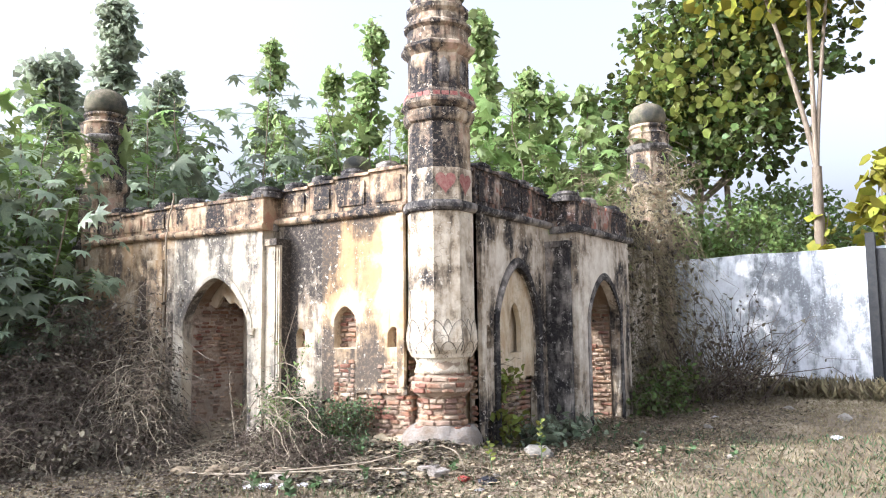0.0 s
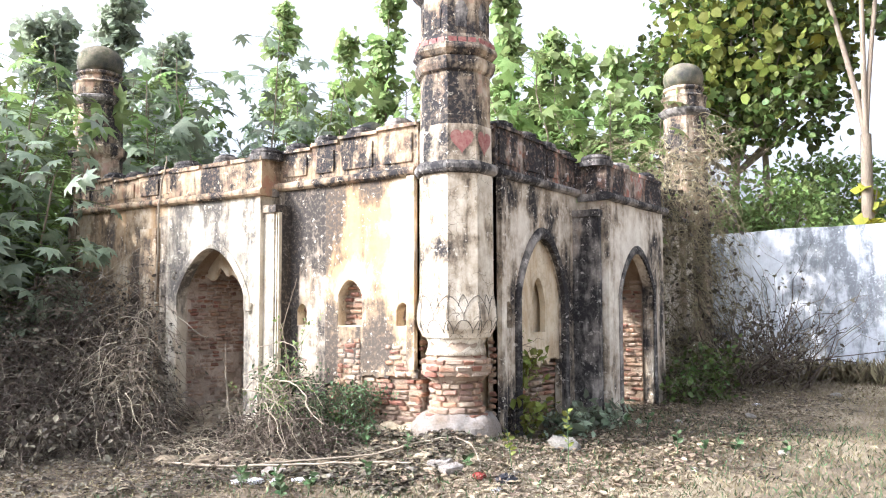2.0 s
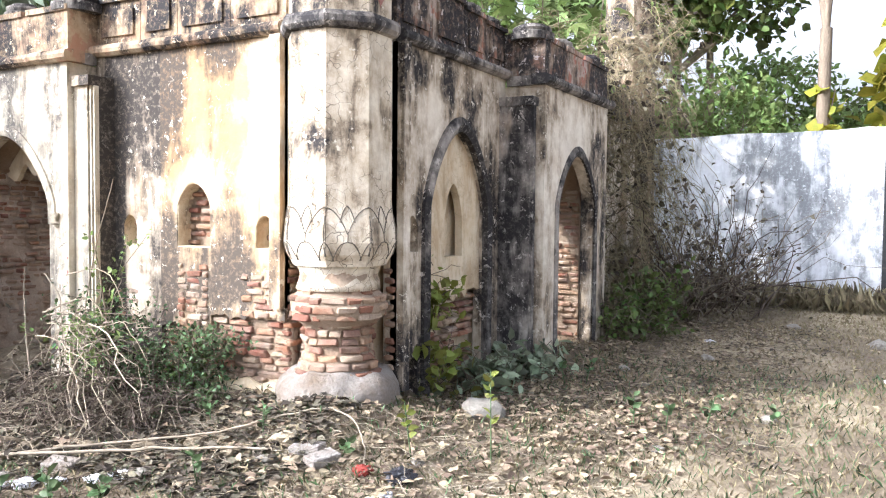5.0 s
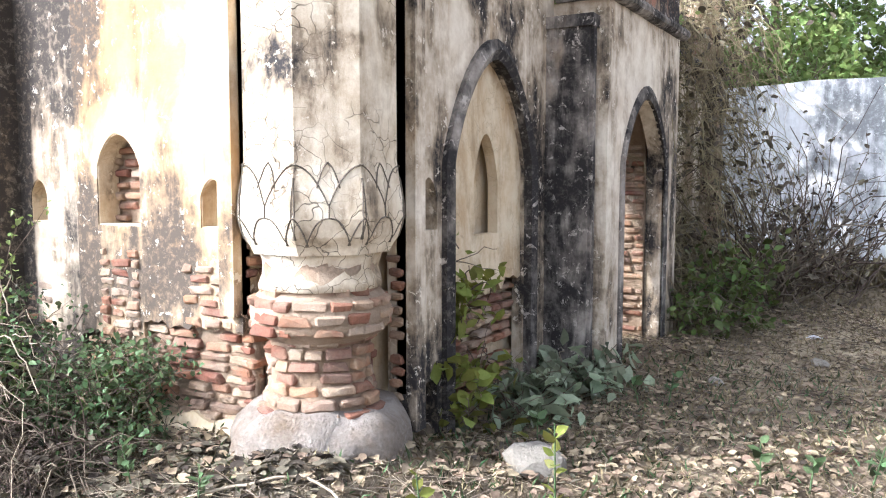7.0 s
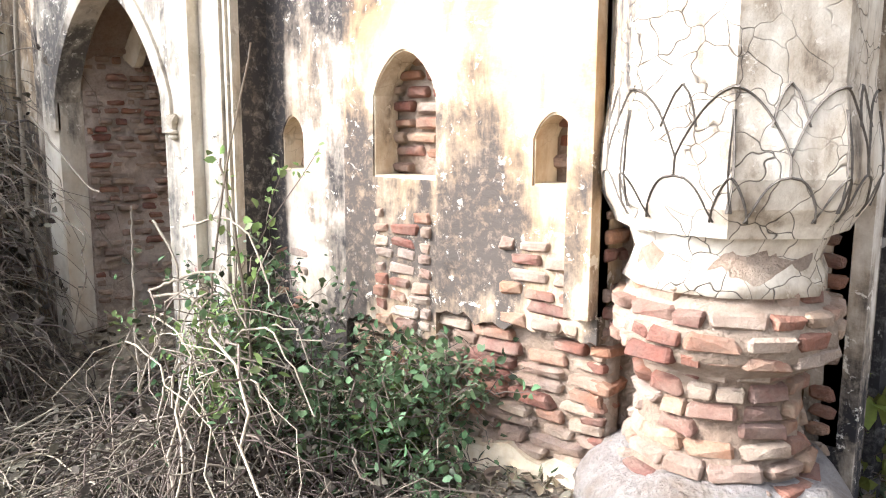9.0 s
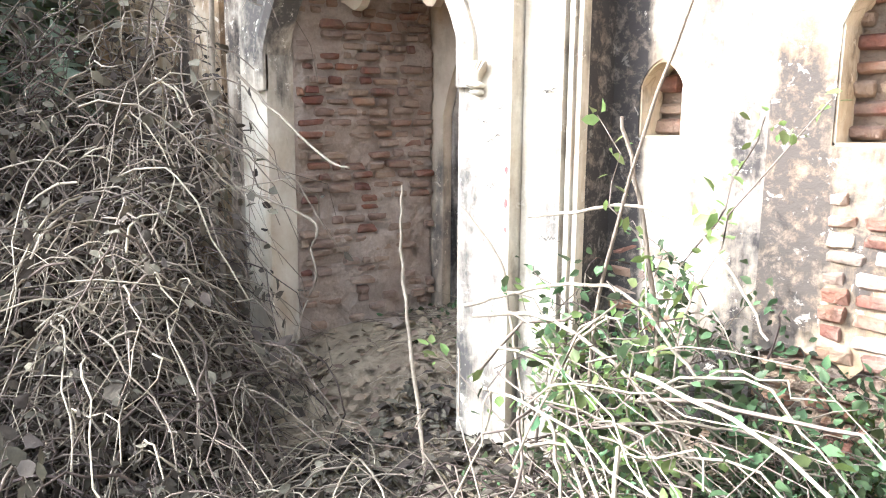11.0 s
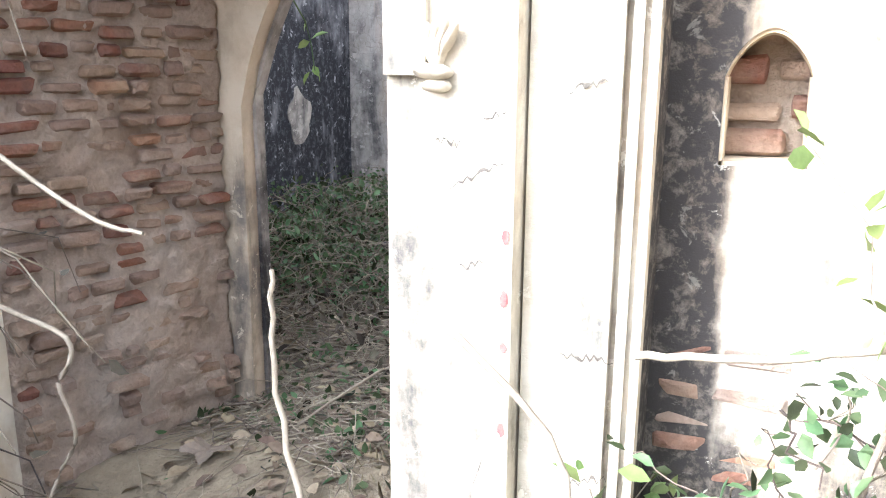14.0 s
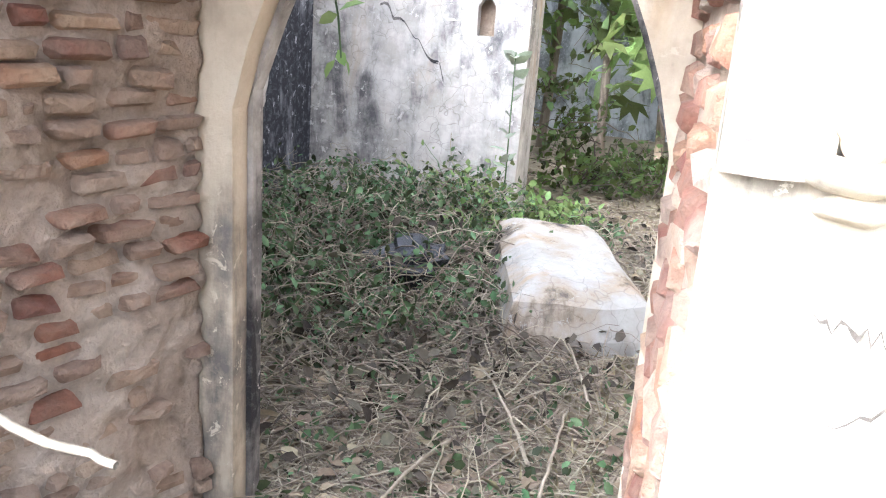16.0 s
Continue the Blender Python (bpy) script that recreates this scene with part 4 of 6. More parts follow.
def castor(base, height, n, size, mat, label):
    """A castor plant: several stems and big palmate leaves on stalks."""
    x, y = base
    g = gz(x, y)
    t = thing("castor_plant", (x, y, g), label, "plant", "castor plants by the wall")
    m = 7
    st = np.tile(np.array([x, y, g]), (m, 1)) + RNG.normal(0, 0.12, (m, 3)) * np.array([1, 1, 0])
    dr = np.stack([RNG.normal(0, 0.22, m), RNG.normal(0, 0.22, m), np.ones(m)], -1)
    L = stems(st, dr, height * RNG.uniform(0.6, 1.0, m), 0.0, 0.05, 10)
    under(part("stem", tubes(L, np.tile(np.linspace(0.03, 0.008, 10), (m, 1)), 6), M_BARK), t)
    i = RNG.integers(0, m, n)
    q = RNG.uniform(0.18, 1.0, n)
    lo = np.floor(q * 8.99).astype(int)
    node = L[i, lo] + (L[i, np.minimum(lo + 1, 9)] - L[i, lo]) * (q * 9 - lo)[:, None]
    a = RNG.uniform(0, 2 * np.pi, n)
    out = np.stack([np.cos(a), np.sin(a), RNG.uniform(0.0, 0.8, n)], -1)
    stalk = stems(node, out, RNG.uniform(0.3, 0.75, n), 0.25, 0.02, 5)
    tagged(under(part("stalkwork", tubes(stalk, np.tile(np.linspace(0.006, 0.004, 5), (n, 1)), 3), M_LEAF), t), kind="stuff")
    D = np.stack([np.cos(a), np.sin(a), RNG.uniform(-0.9, -0.1, n)], -1)
    under(part("crown", leaves(stalk[:, -1], D, size * RNG.uniform(0.55, 1.25, n), PALM, PALM_F, 1.0), mat), t)


for bx, by, h, n, sz, mat in ((-5.6, -1.25, 3.2, 460, 0.34, M_LEAFB), (-6.1, -1.7, 3.6, 520, 0.36, M_LEAFB), (-7.4, -0.6, 4.8, 560, 0.38, M_LEAF), (-5.6, -0.5, 3.5, 420, 0.32, M_LEAFB), (-6.7, -0.9, 3.9, 460, 0.34, M_LEAFB), (-8.2, -1.8, 4.2, 460, 0.36, M_LEAFB)):
    castor((bx, by), h, n, sz, mat, "tall castor plant with broad bluish-green palmate leaves")
for bx, by, h, n in ((-7.2, 1.6, 5.4, 620), (-7.0, 3.2, 5.6, 620), (-7.3, 5.0, 5.8, 620), (-5.3, 7.2, 5.9, 620), (-4.2, 7.0, 5.6, 560), (-1.2, 7.3, 5.0, 520), (-2.1, 7.1, 5.2, 520), (-6.5, 7.0, 5.8, 560), (-8.3, 2.6, 5.8, 560)):
    castor((bx, by), h, n, 0.40, M_LEAFB if n > 580 else M_LEAF, "castor plant growing behind the enclosure")
# Unseen castor plants, added to shade the brambles and dapple the south wall.
for bx, by, h, n in ((-6.9, -3.3, 3.9, 520), (-7.8, -4.4, 4.6, 520), (-6.2, -4.2, 3.2, 360)):
    castor((bx, by), h, n, 0.40, M_LEAFB, "added tall castor plant out of view, shading the brambles")


def airy(name, base, height, n_leaf, size, mat, label, group, width):
    """A loose young tree: a stem, uneven side shoots and leaves in clumps with gaps."""
    x, y = base
    g = gz(x, y)
    t = thing(name, (x, y, g), label, "tree", group)
    s = np.linspace(0, 1, 12)
    ph = RNG.uniform(0, 6)
    stem = np.stack([x + 0.16 * np.sin(3 * s + ph), y + 0.16 * np.cos(2.5 * s + ph), g + height * s], -1)
    under(part("trunk", tubes(stem[None], (0.055 * (1 - 0.85 * s))[None], 6), M_BARK, smooth=True), t)
    m = max(12, int(height * 6))
    h = np.clip(0.18 + 0.82 * RNG.uniform(0, 1, m) ** 0.85, 0, 0.99)
    root = np.stack([np.interp(h, s, stem[:, k]) for k in range(3)], -1)
    a = RNG.uniform(0, 2 * np.pi, m)
    ln = width * RNG.uniform(0.3, 1.1, m) * (1.1 - h ** 2.2)
    sh = stems(root, np.stack([np.cos(a), np.sin(a), RNG.uniform(0.1, 1.1, m)], -1), ln, 0.35, 0.12, 7)
    tagged(under(part("branchwork", tubes(sh, np.tile(np.linspace(0.014, 0.004, 7), (m, 1)), 4), M_BARK), t), kind="stuff")
    i = RNG.integers(0, m, n_leaf)
    q = RNG.integers(2, 7, n_leaf)
    P = sh[i, q] + RNG.normal(0, 0.10, (n_leaf, 3))
    D = np.stack([np.cos(a[i]), np.sin(a[i]), RNG.uniform(-1.2, 0.1, n_leaf)], -1) + RNG.normal(0, 0.5, (n_leaf, 3))
    under(part("crown", leaves(P, D, size * RNG.uniform(0.55, 1.3, n_leaf), ROUND, OVAL_F, 0.5), mat), t)


for bx, by, h, n, w in ((-9.0, 2.85, 7.6, 1500, 1.0), (-9.2, 1.5, 6.4, 1500, 1.6), (-10.2, -0.8, 6.2, 1500, 1.7), (-9.0, 3.9, 6.1, 1100, 1.2), (-8.9, -2.2, 5.2, 1100, 1.5), (-9.4, 4.2, 6.4, 1200, 1.5)):
    airy("tall_tree", (bx, by), h, int(n * 2.6), 0.155, M_LEAFPALE, "slender young tree with grey-green leaves", "young trees behind the enclosure", w)
for bx, by, h, n, w in ((-6.8, 7.4, 8.2, 800, 0.7), (-3.64, 7.4, 7.5, 760, 0.6), (-9.5, 7.4, 8.2, 700, 0.8), (-7.74, 7.4, 7.1, 560, 0.7), (-2.85, 7.4, 6.2, 520, 0.65), (-2.31, 7.5, 5.9, 460, 0.65), (-1.5, 7.6, 5.6, 420, 0.7), (-5.4, 7.2, 5.8, 460, 0.8), (-8.6, 7.0, 6.2, 460, 0.8)):
    airy("young_teak", (bx, by), h, int(n * 2.0), 0.18, M_LEAFLIGHT, "slender young tree clothed with drooping light green leaves", "young trees behind the enclosure", w)

tree("shade_tree", (-0.6, 10.6), 5.0, 0.15,
     [(-0.5, 0, 5.9, 1.3, 1.0, 2.4), (0.9, 0.2, 6.3, 1.4, 1.2, 3), (2.1, 0, 6.6, 1.3, 1.2, 2.2), (-1.1, -0.3, 5.0, 0.8, 0.6, 1.0), (0.2, -0.4, 4.7, 1.0, 0.6, 1.3), (1.5, -0.3, 4.9, 1.0, 0.7, 1.4), (0.5, 0, 7.4, 1.5, 0.9, 2), (2.0, 0.2, 7.8, 1.3, 0.8, 1.6)],
     9500, 0.155, M_LEAFD, "large shade tree with dark broad leaves", "", 12, ROUND, lean=(0.5, 0))


def forked_tree(x, y):
    g = gz(x, y)
    t = thing("yellowing_tree", (x, y, g), "slender forked tree with yellowing leaves behind the compound wall", "tree")
    s = np.linspace(0, 1, 12)
    under(part("trunk", tubes(np.stack([x + 0.05 * s, y + 0 * s, g - 0.1 + 4.1 * s], -1)[None], (0.115 - 0.03 * s)[None], 8), M_BARK, smooth=True), t)
    tips = []
    for dx, dy, top, r in ((-0.95, 0.1, 8.2, 0.055), (0.05, -0.1, 8.4, 0.052), (0.42, 0.1, 8.0, 0.048)):
        line = np.stack([x + 0.05 + dx * s ** 1.2, y + dy * s, g + 3.95 + (top - 3.95) * s], -1)
        under(part("stem", tubes(line[None], (r * (1 - 0.5 * s))[None], 7), M_BARK, smooth=True), t)
        tips.append(line[-1])
    P, D = [], []
    for tip in tips:
        n = 330
        P.append(tip + RNG.normal(0, 1, (n, 3)) * np.array([0.62, 0.5, 0.55]))
        D.append(RNG.normal(0, 0.6, (n, 3)) - np.array([0, 0, 0.8]))
    P, D = np.concatenate(P), np.concatenate(D)
    under(part("crown", leaves(P, D, 0.26 * RNG.uniform(0.6, 1.3, len(P)), ROUND, OVAL_F, 0.4), M_LEAFY), t)


nl = 1500
c = np.array([0.2, 10.3, 6.6])
P = c + unit(RNG.normal(0, 1, (nl, 3))) * RNG.uniform(0.55, 1.0, (nl, 1)) * np.array([2.0, 1.4, 1.7])
yt = thing("sunlit_tree", (0.2, 10.9, gz(0.2, 10.9)), "tree with sunlit yellow-green leaves behind the enclosure", "tree")
s12 = np.linspace(0, 1, 12)
under(part("trunk", tubes(np.stack([0.2 + 0.1 * np.sin(3 * s12), 10.9 - 0.4 * s12, gz(0.2, 10.9) + 6.2 * s12], -1)[None], (0.1 - 0.06 * s12)[None], 7), M_BARK, smooth=True), yt)
lim = np.array([np.linspace((0.2, 10.6, 4.8), tuple(P[i * 40]), 6) for i in range(24)])
under(part("branchwork", tubes(lim, np.tile(np.linspace(0.03, 0.008, 6), (24, 1)), 4), M_BARK), yt)
under(part("crown", leaves(P, RNG.normal(0, 0.7, (nl, 3)) - np.array([0, 0, 0.4]), 0.19 * RNG.uniform(0.6, 1.3, nl), ROUND, OVAL_F), M_LEAFYG), yt)
forked_tree(2.15, 9.3)
airy("yellow_sapling", (3.4, 8.9), 3.9, 170, 0.3, M_LEAFY, "sapling with large yellow leaves over the compound wall", "", 0.5)
airy("yellow_sapling", (2.35, 9.2), 3.1, 90, 0.28, M_LEAFY, "sapling with large yellow leaves over the compound wall", "", 0.4)
for bx, by, hh, n, mat in ((3.6, 14, 3.4, 1700, M_LEAFD), (1.2, 12.5, 3.4, 2200, M_LEAF), (0.3, 10.2, 3.0, 1700, M_LEAF), (5.8, 13, 3.6, 1500, M_LEAFD), (-1.6, 9.9, 3.2, 1700, M_LEAF)):
    tree("hedge_tree", (bx, by), hh * 0.6, 0.07, [(0, 0, hh, 1.2, 0.8, 2), (0.9, 0, hh * 0.8, 1.0, 0.6, 1), (-0.9, 0, hh * 0.85, 1.0, 0.6, 1)], int(n * 1.6), 0.14, mat, "low leafy tree beyond the compound wall", "low trees beyond the wall", 6)
for i, (bx, by) in enumerate(((-30, 40), (-14, 55), (2, 60), (16, 55), (30, 45), (-45, 20), (-40, -5))):
    tree("far_tree", (bx, by), 4.5, 0.25, [(0, 0, 6, 4.5, 2.5, 2), (3, 1, 5, 3.5, 2.0, 1), (-3, -1, 5.2, 3.5, 2.0, 1)], 1600, 0.65, M_LEAFD, "far leafy tree on the horizon", "far trees", 6)


def thicket(name, spots, n_stem, n_leaf, length, label, mats=(M_TWIG, M_LEAFGREY), leaf=0.05, rad=0.004, droop=0.9, upward=1.0, tall=None, category="bush", wiggle=0.2):
    """A tangle of arching stems that start about the spots (x, y, spread, height), with small leaves along them."""
    x0, y0 = spots[0][0], spots[0][1]
    t = thing(name, (x0, y0, gz(x0, y0)), label, category)
    w = np.array([s[2] ** 2 for s in spots])
    i = RNG.choice(len(spots), n_stem, p=w / w.sum())
    S = np.array(spots)[i]
    a = RNG.uniform(0, 2 * np.pi, n_stem)
    r = S[:, 2] * RNG.uniform(0, 1, n_stem) ** 0.5
    x, y = S[:, 0] + r * np.cos(a), S[:, 1] + r * np.sin(a)
    z = ground_z(x, y) + S[:, 3] * RNG.uniform(0, 1, n_stem) ** 1.2
    b = RNG.uniform(0, 2 * np.pi, n_stem)
    D = np.stack([np.cos(b), np.sin(b), RNG.uniform(0.0, 1.6, n_stem) * upward], -1)
    L = stems(np.stack([x, y, z], -1), D, length * RNG.uniform(0.35, 1.2, n_stem), droop, wiggle, 9)
    L[..., 2] = np.maximum(L[..., 2], ground_z(L[..., 0], L[..., 1]) + 0.012)
    L[..., 1] = np.where((L[..., 0] > -5.8) & (L[..., 0] < 0.1) & (y[:, None] < 0), np.minimum(L[..., 1], -0.03 - 0.26 * ((L[..., 0] < -1.84) & (L[..., 0] > -2.28)) - 0.26 * ((L[..., 0] < -3.30) & (L[..., 0] > -3.74))), L[..., 1])
    R = (rad * RNG.uniform(0.5, 1.6, (n_stem, 1))) * np.linspace(1, 0.45, 9)
    tagged(under(part("tangle", tubes(L, R, 3), mats[0]), t), kind="stuff")
    if n_leaf:
        j = RNG.integers(0, n_stem, n_leaf)
        q = RNG.integers(2, 9, n_leaf)
        P = L[j, q] + RNG.normal(0, 0.02, (n_leaf, 3))
        D = RNG.normal(0, 1, (n_leaf, 3)) + np.array([0, 0, 0.1])
        tagged(under(part("foliage", leaves(P, D, leaf * RNG.uniform(0.5, 1.4, n_leaf)), mats[1]), t), kind="stuff")
    return t


# dry brambles heaped along the south wall
thicket("dry_bramble", [(-4.3, -1.15, 0.9, 1.05), (-3.5, -1.0, 0.5, 0.85), (-5.2, -1.6, 1.0, 1.0), (-3.9, -1.8, 0.7, 0.6), (-4.7, -0.75, 0.7, 1.45), (-3.85, -0.65, 0.35, 1.5), (-4.3, -0.8, 0.45, 1.65)], 5200, 13500, 0.62, "heaped grey-brown dry bramble thicket against the wall", rad=0.0036, leaf=0.045)
thicket("dry_bramble", [(-2.95, -1.1, 0.25, 0.8), (-3.25, -0.85, 0.28, 1.25), (-3.42, -0.62, 0.18, 1.8)], 680, 900, 0.6, "pale dry creeper hanging beside the doorway", (M_TWIGPALE, M_LEAFGREY), rad=0.0033, droop=1.1)
thicket("dry_bramble", [(-5.9, -2.6, 1.0, 0.4), (-4.6, -2.6, 0.8, 0.35), (-3.3, -1.9, 0.6, 0.35), (-3.7, -2.5, 0.7, 0.3), (-2.7, -1.5, 0.4, 0.3)], 2200, 8000, 0.55, "low dry bramble with grey withered leaves", leaf=0.06)
# green shrub and pale stalks between the bay and the minaret
thicket("green_shrub", [(-1.55, -0.36, 0.18, 0.72), (-1.20, -0.24, 0.18, 0.52), (-0.85, -0.18, 0.18, 0.45)], 380, 3600, 0.34, "leafy green shrub with small leaves against the wall", (M_TWIG, M_LEAFN), 0.032, 0.0024, 0.5)
thicket("green_shrub", [(-0.98, -0.10, 0.13, 0.40)], 60, 620, 0.20, "dark ivy-like weed on the bare bricks", (M_TWIG, M_LEAFD), 0.04, 0.0024, 0.9)
thicket("green_shrub", [(-1.60, -0.46, 0.10, 0.55), (-1.48, -0.44, 0.08, 0.80)], 24, 560, 0.62, "tall thin sprigs of a green shrub", (M_TWIGPALE, M_LEAF), 0.036, 0.003, 0.10, 2.6)


def arching(n, at, spread, toward, length, label, mats, rad=0.004, n_leaf=0):
    """Long dry canes that lean out from about one spot and bend to the ground."""
    x, y, z = at
    t = thing("dry_stalk_clump", (x, y, gz(x, y)), label, "bush")
    st = np.array(at) + RNG.normal(0, 1, (n, 3)) * np.array(spread)
    st[:, 2] = np.maximum(st[:, 2], ground_z(st[:, 0], st[:, 1]) + 0.03)
    D = np.array(toward) + RNG.normal(0, 0.32, (n, 3))
    L = stems(st, D, length * RNG.uniform(0.45, 1.25, n), 0.62, 0.17, 10)
    L[..., 2] = np.maximum(L[..., 2], ground_z(L[..., 0], L[..., 1]) + 0.012)
    L[..., 1] = np.minimum(L[..., 1], np.where((L[..., 0] < -1.84) & (L[..., 0] > -2.28), -0.30, -0.04))
    R = rad * RNG.uniform(0.5, 1.5, (n, 1)) * np.linspace(1, 0.5, 10)
    tagged(under(part("tangle", tubes(L, R, 4), mats[0]), t), kind="stuff")
    if n_leaf:
        j, q = RNG.integers(0, n, n_leaf), RNG.integers(3, 10, n_leaf)
        tagged(under(part("foliage", leaves(L[j, q] + RNG.normal(0, 0.015, (n_leaf, 3)), RNG.normal(0, 1, (n_leaf, 3)), 0.04 * RNG.uniform(0.5, 1.3, n_leaf)), mats[1]), t), kind="stuff")


arching(60, (-1.66, -0.56, 0.50), (0.16, 0.08, 0.14), (0.75, -0.25, 0.35), 0.80, "long pale dry canes arching over the shrub", (M_TWIGPALE, M_LEAFN), 0.0042, 60)
arching(70, (-2.85, -1.15, 0.20), (0.16, 0.12, 0.08), (0.25, -0.45, 0.45), 0.50, "dry canes bent down before the doorway", (M_TWIGPALE, M_LEAFGREY), 0.0034, 60)
arching(90, (-1.25, -0.55, 0.28), (0.25, 0.10, 0.10), (0.35, -0.45, 0.35), 0.55, "dry brown canes trailing to the ground", (M_TWIG, M_LEAFGREY), 0.0034, 120)
thicket("dry_stalk_clump", [(-1.45, -0.66, 0.30, 0.30), (-1.0, -0.50, 0.28, 0.18), (-1.75, -0.66, 0.16, 0.22)], 520, 500, 0.55, "fan of dry stalks bent over the ground", (M_TWIG, M_LEAFGREY), 0.036, 0.0028, 0.8, 0.7)
thicket("dry_stalk_clump", [(-2.4, -1.0, 0.45, 0.12), (-1.4, -0.95, 0.5, 0.08)], 700, 1200, 0.50, "trampled dry stalks over the ground", (M_TWIGPALE, M_LEAFGREY), 0.04, 0.0028, 1.0, 0.3)
# vines over the east wall and the far tower
thicket("dry_vine", [(0.35, 4.1, 0.35, 2.6), (0.30, 4.8, 0.5, 3.0), (0.45, 5.6, 0.6, 3.6), (0.3, 6.0, 0.45, 3.9)], 2600, 1500, 0.5, "straw-coloured dry vine mantling wall and tower", (M_STRAW, M_LEAFGREY), 0.09, 0.004, 1.3, 0.5)
thicket("dry_vine", [(0.0, 3.9, 0.35, 3.1), (-0.1, 4.6, 0.4, 3.4), (0.1, 3.0, 0.2, 3.05)], 900, 260, 0.4, "straw-coloured dry vine on top of the wall", (M_STRAW, M_LEAF), 0.08, 0.003, 0.8, 0.6)
thicket("bare_shrub", [(1.0, 5.2, 0.35, 0.5), (1.4, 6.0, 0.4, 0.5)], 240, 900, 1.3, "bare dark shrub with small dusty leaves", (M_TWIG, M_LEAFGREY), 0.06, 0.007, 0.1, 1.4)
thicket("bush", [(0.75, 3.7, 0.18, 0.4), (0.95, 4.3, 0.25, 0.5)], 130, 900, 0.5, "dark green weedy bush at the wall's foot", (M_TWIG, M_LEAFD), 0.07, 0.004, 0.4)
thicket("bush", [(0.40, 1.55, 0.16, 0.1), (0.5, 1.95, 0.16, 0.1), (0.42, 1.2, 0.12, 0.1)], 110, 420, 0.38, "grey-green broad-leaved weeds under the arch panel", (M_TWIG, M_LEAFB), 0.11, 0.004, 0.2)
thicket("climbing_plant", [(0.26, 0.82, 0.06, 0.45), (0.26, 1.02, 0.08, 0.75), (0.28, 0.9, 0.06, 0.95)], 46, 240, 0.30, "climbing plant with yellow-green leaves on the arch panel", (M_TWIG, M_LEAFYG), 0.085, 0.004, 0.3)
# inside the enclosure
thicket("undergrowth", [(-3.85, 2.7, 0.5, 0.34), (-3.5, 3.15, 0.4, 0.28), (-3.4, 2.1, 0.6, 0.14), (-4.0, 1.9, 0.35, 0.30), (-2.9, 3.1, 0.4, 0.10)], 2600, 11000, 0.30, "low green weeds and dry twigs covering the enclosure floor", (M_TWIGPALE, M_LEAFN), 0.036, 0.0024, 0.6)
thicket("undergrowth", [(-3.2, 1.5, 0.7, 0.05), (-2.8, 2.0, 0.7, 0.05), (-3.6, 2.4, 0.7, 0.22), (-2.5, 3.0, 0.5, 0.10)], 1700, 2600, 0.50, "dry grey brushwood lying over the weeds", (M_TWIGPALE, M_LEAFGREY), 0.045, 0.0026, 0.8, 0.5)
thicket("undergrowth", [(-3.0, 3.2, 0.35, 0.15), (-3.4, 3.3, 0.25, 0.22), (-2.85, 2.95, 0.2, 0.1)], 160, 1300, 0.26, "patch of bright green weeds inside the enclosure", (M_LEAFN, M_LEAF), 0.045, 0.0026, 0.4)
thicket("undergrowth", [(-3.05, 4.5, 0.20, 1.3), (-2.95, 4.7, 0.25, 0.7), (-2.5, 5.0, 0.4, 0.12)], 200, 1500, 0.42, "dark leafy shrub growing behind the broken opening", (M_TWIG, M_LEAFD), 0.06, 0.004, 0.3)
thicket("undergrowth", [(-2.8, 1.0, 0.7, 0.03), (-2.75, 0.6, 0.35, 0.02)], 1300, 1300, 0.36, "fallen twigs and weeds over the doorway's floor", (M_TWIGPALE, M_LEAFN), 0.032, 0.0022, 1.0, 0.15)


# ---- litter on the ground ----
def scatter(name, n, area, size, mat, label, shape=OVAL, faces=OVAL_F, lift=0.01, flat=True):
    x0, x1, y0, y1 = area
    x, y = RNG.uniform(x0, x1, n), RNG.uniform(y0, y1, n)
    keep = ~((y > 0) & (y < 0.3) & (x < 0.2) & ((x > -2.1) | (x < -3.1))) & ~((x < 0.2) & (x > -0.1) & (y > 0))
    x, y = x[keep], y[keep]
    n = len(x)
    P = np.stack([x, y, ground_z(x, y) + lift * RNG.uniform(0.3, 2.2, n)], -1)
    a = RNG.uniform(0, 2 * np.pi, n)
    D = np.stack([np.cos(a), np.sin(a), RNG.uniform(-0.25, 0.35, n) if flat else RNG.uniform(0.6, 2.2, n)], -1)
    ob = part(name, leaves(P, D, size * RNG.uniform(0.45, 1.4, n), shape, faces, 1.6 if flat else 0.1), mat)
    return tagged(ob, label, "litter" if flat else "grass", kind="stuff")


def twig_litter(n, area, ln, mat, label):
    x0, x1, y0, y1 = area
    x, y = RNG.uniform(x0, x1, n), RNG.uniform(y0, y1, n)
    keep = ~((y > -0.02) & (x < 0.2) & ((x > -2.2) | (x < -3.1)) & (y < 0.5)) & ~((x < 0.3) & (x > -0.35) & (y > -0.3) & (y < 6.2))
    x, y = x[keep], y[keep]
    n = len(x)
    a = RNG.uniform(0, 2 * np.pi, n)
    L = stems(np.stack([x, y, ground_z(x, y) + 0.012], -1), np.stack([np.cos(a), np.sin(a), RNG.uniform(0, 0.25, n)], -1), ln * RNG.uniform(0.3, 1.3, n), 0.1, 0.15, 6)
    L[..., 2] = np.maximum(L[..., 2], ground_z(L[..., 0], L[..., 1]) + 0.006)
    R = RNG.uniform(0.0012, 0.0032, (n, 1)) * np.linspace(1, 0.5, 6)
    return tagged(part("twig_litter", tubes(L, R, 3), mat), label, "litter", kind="stuff")


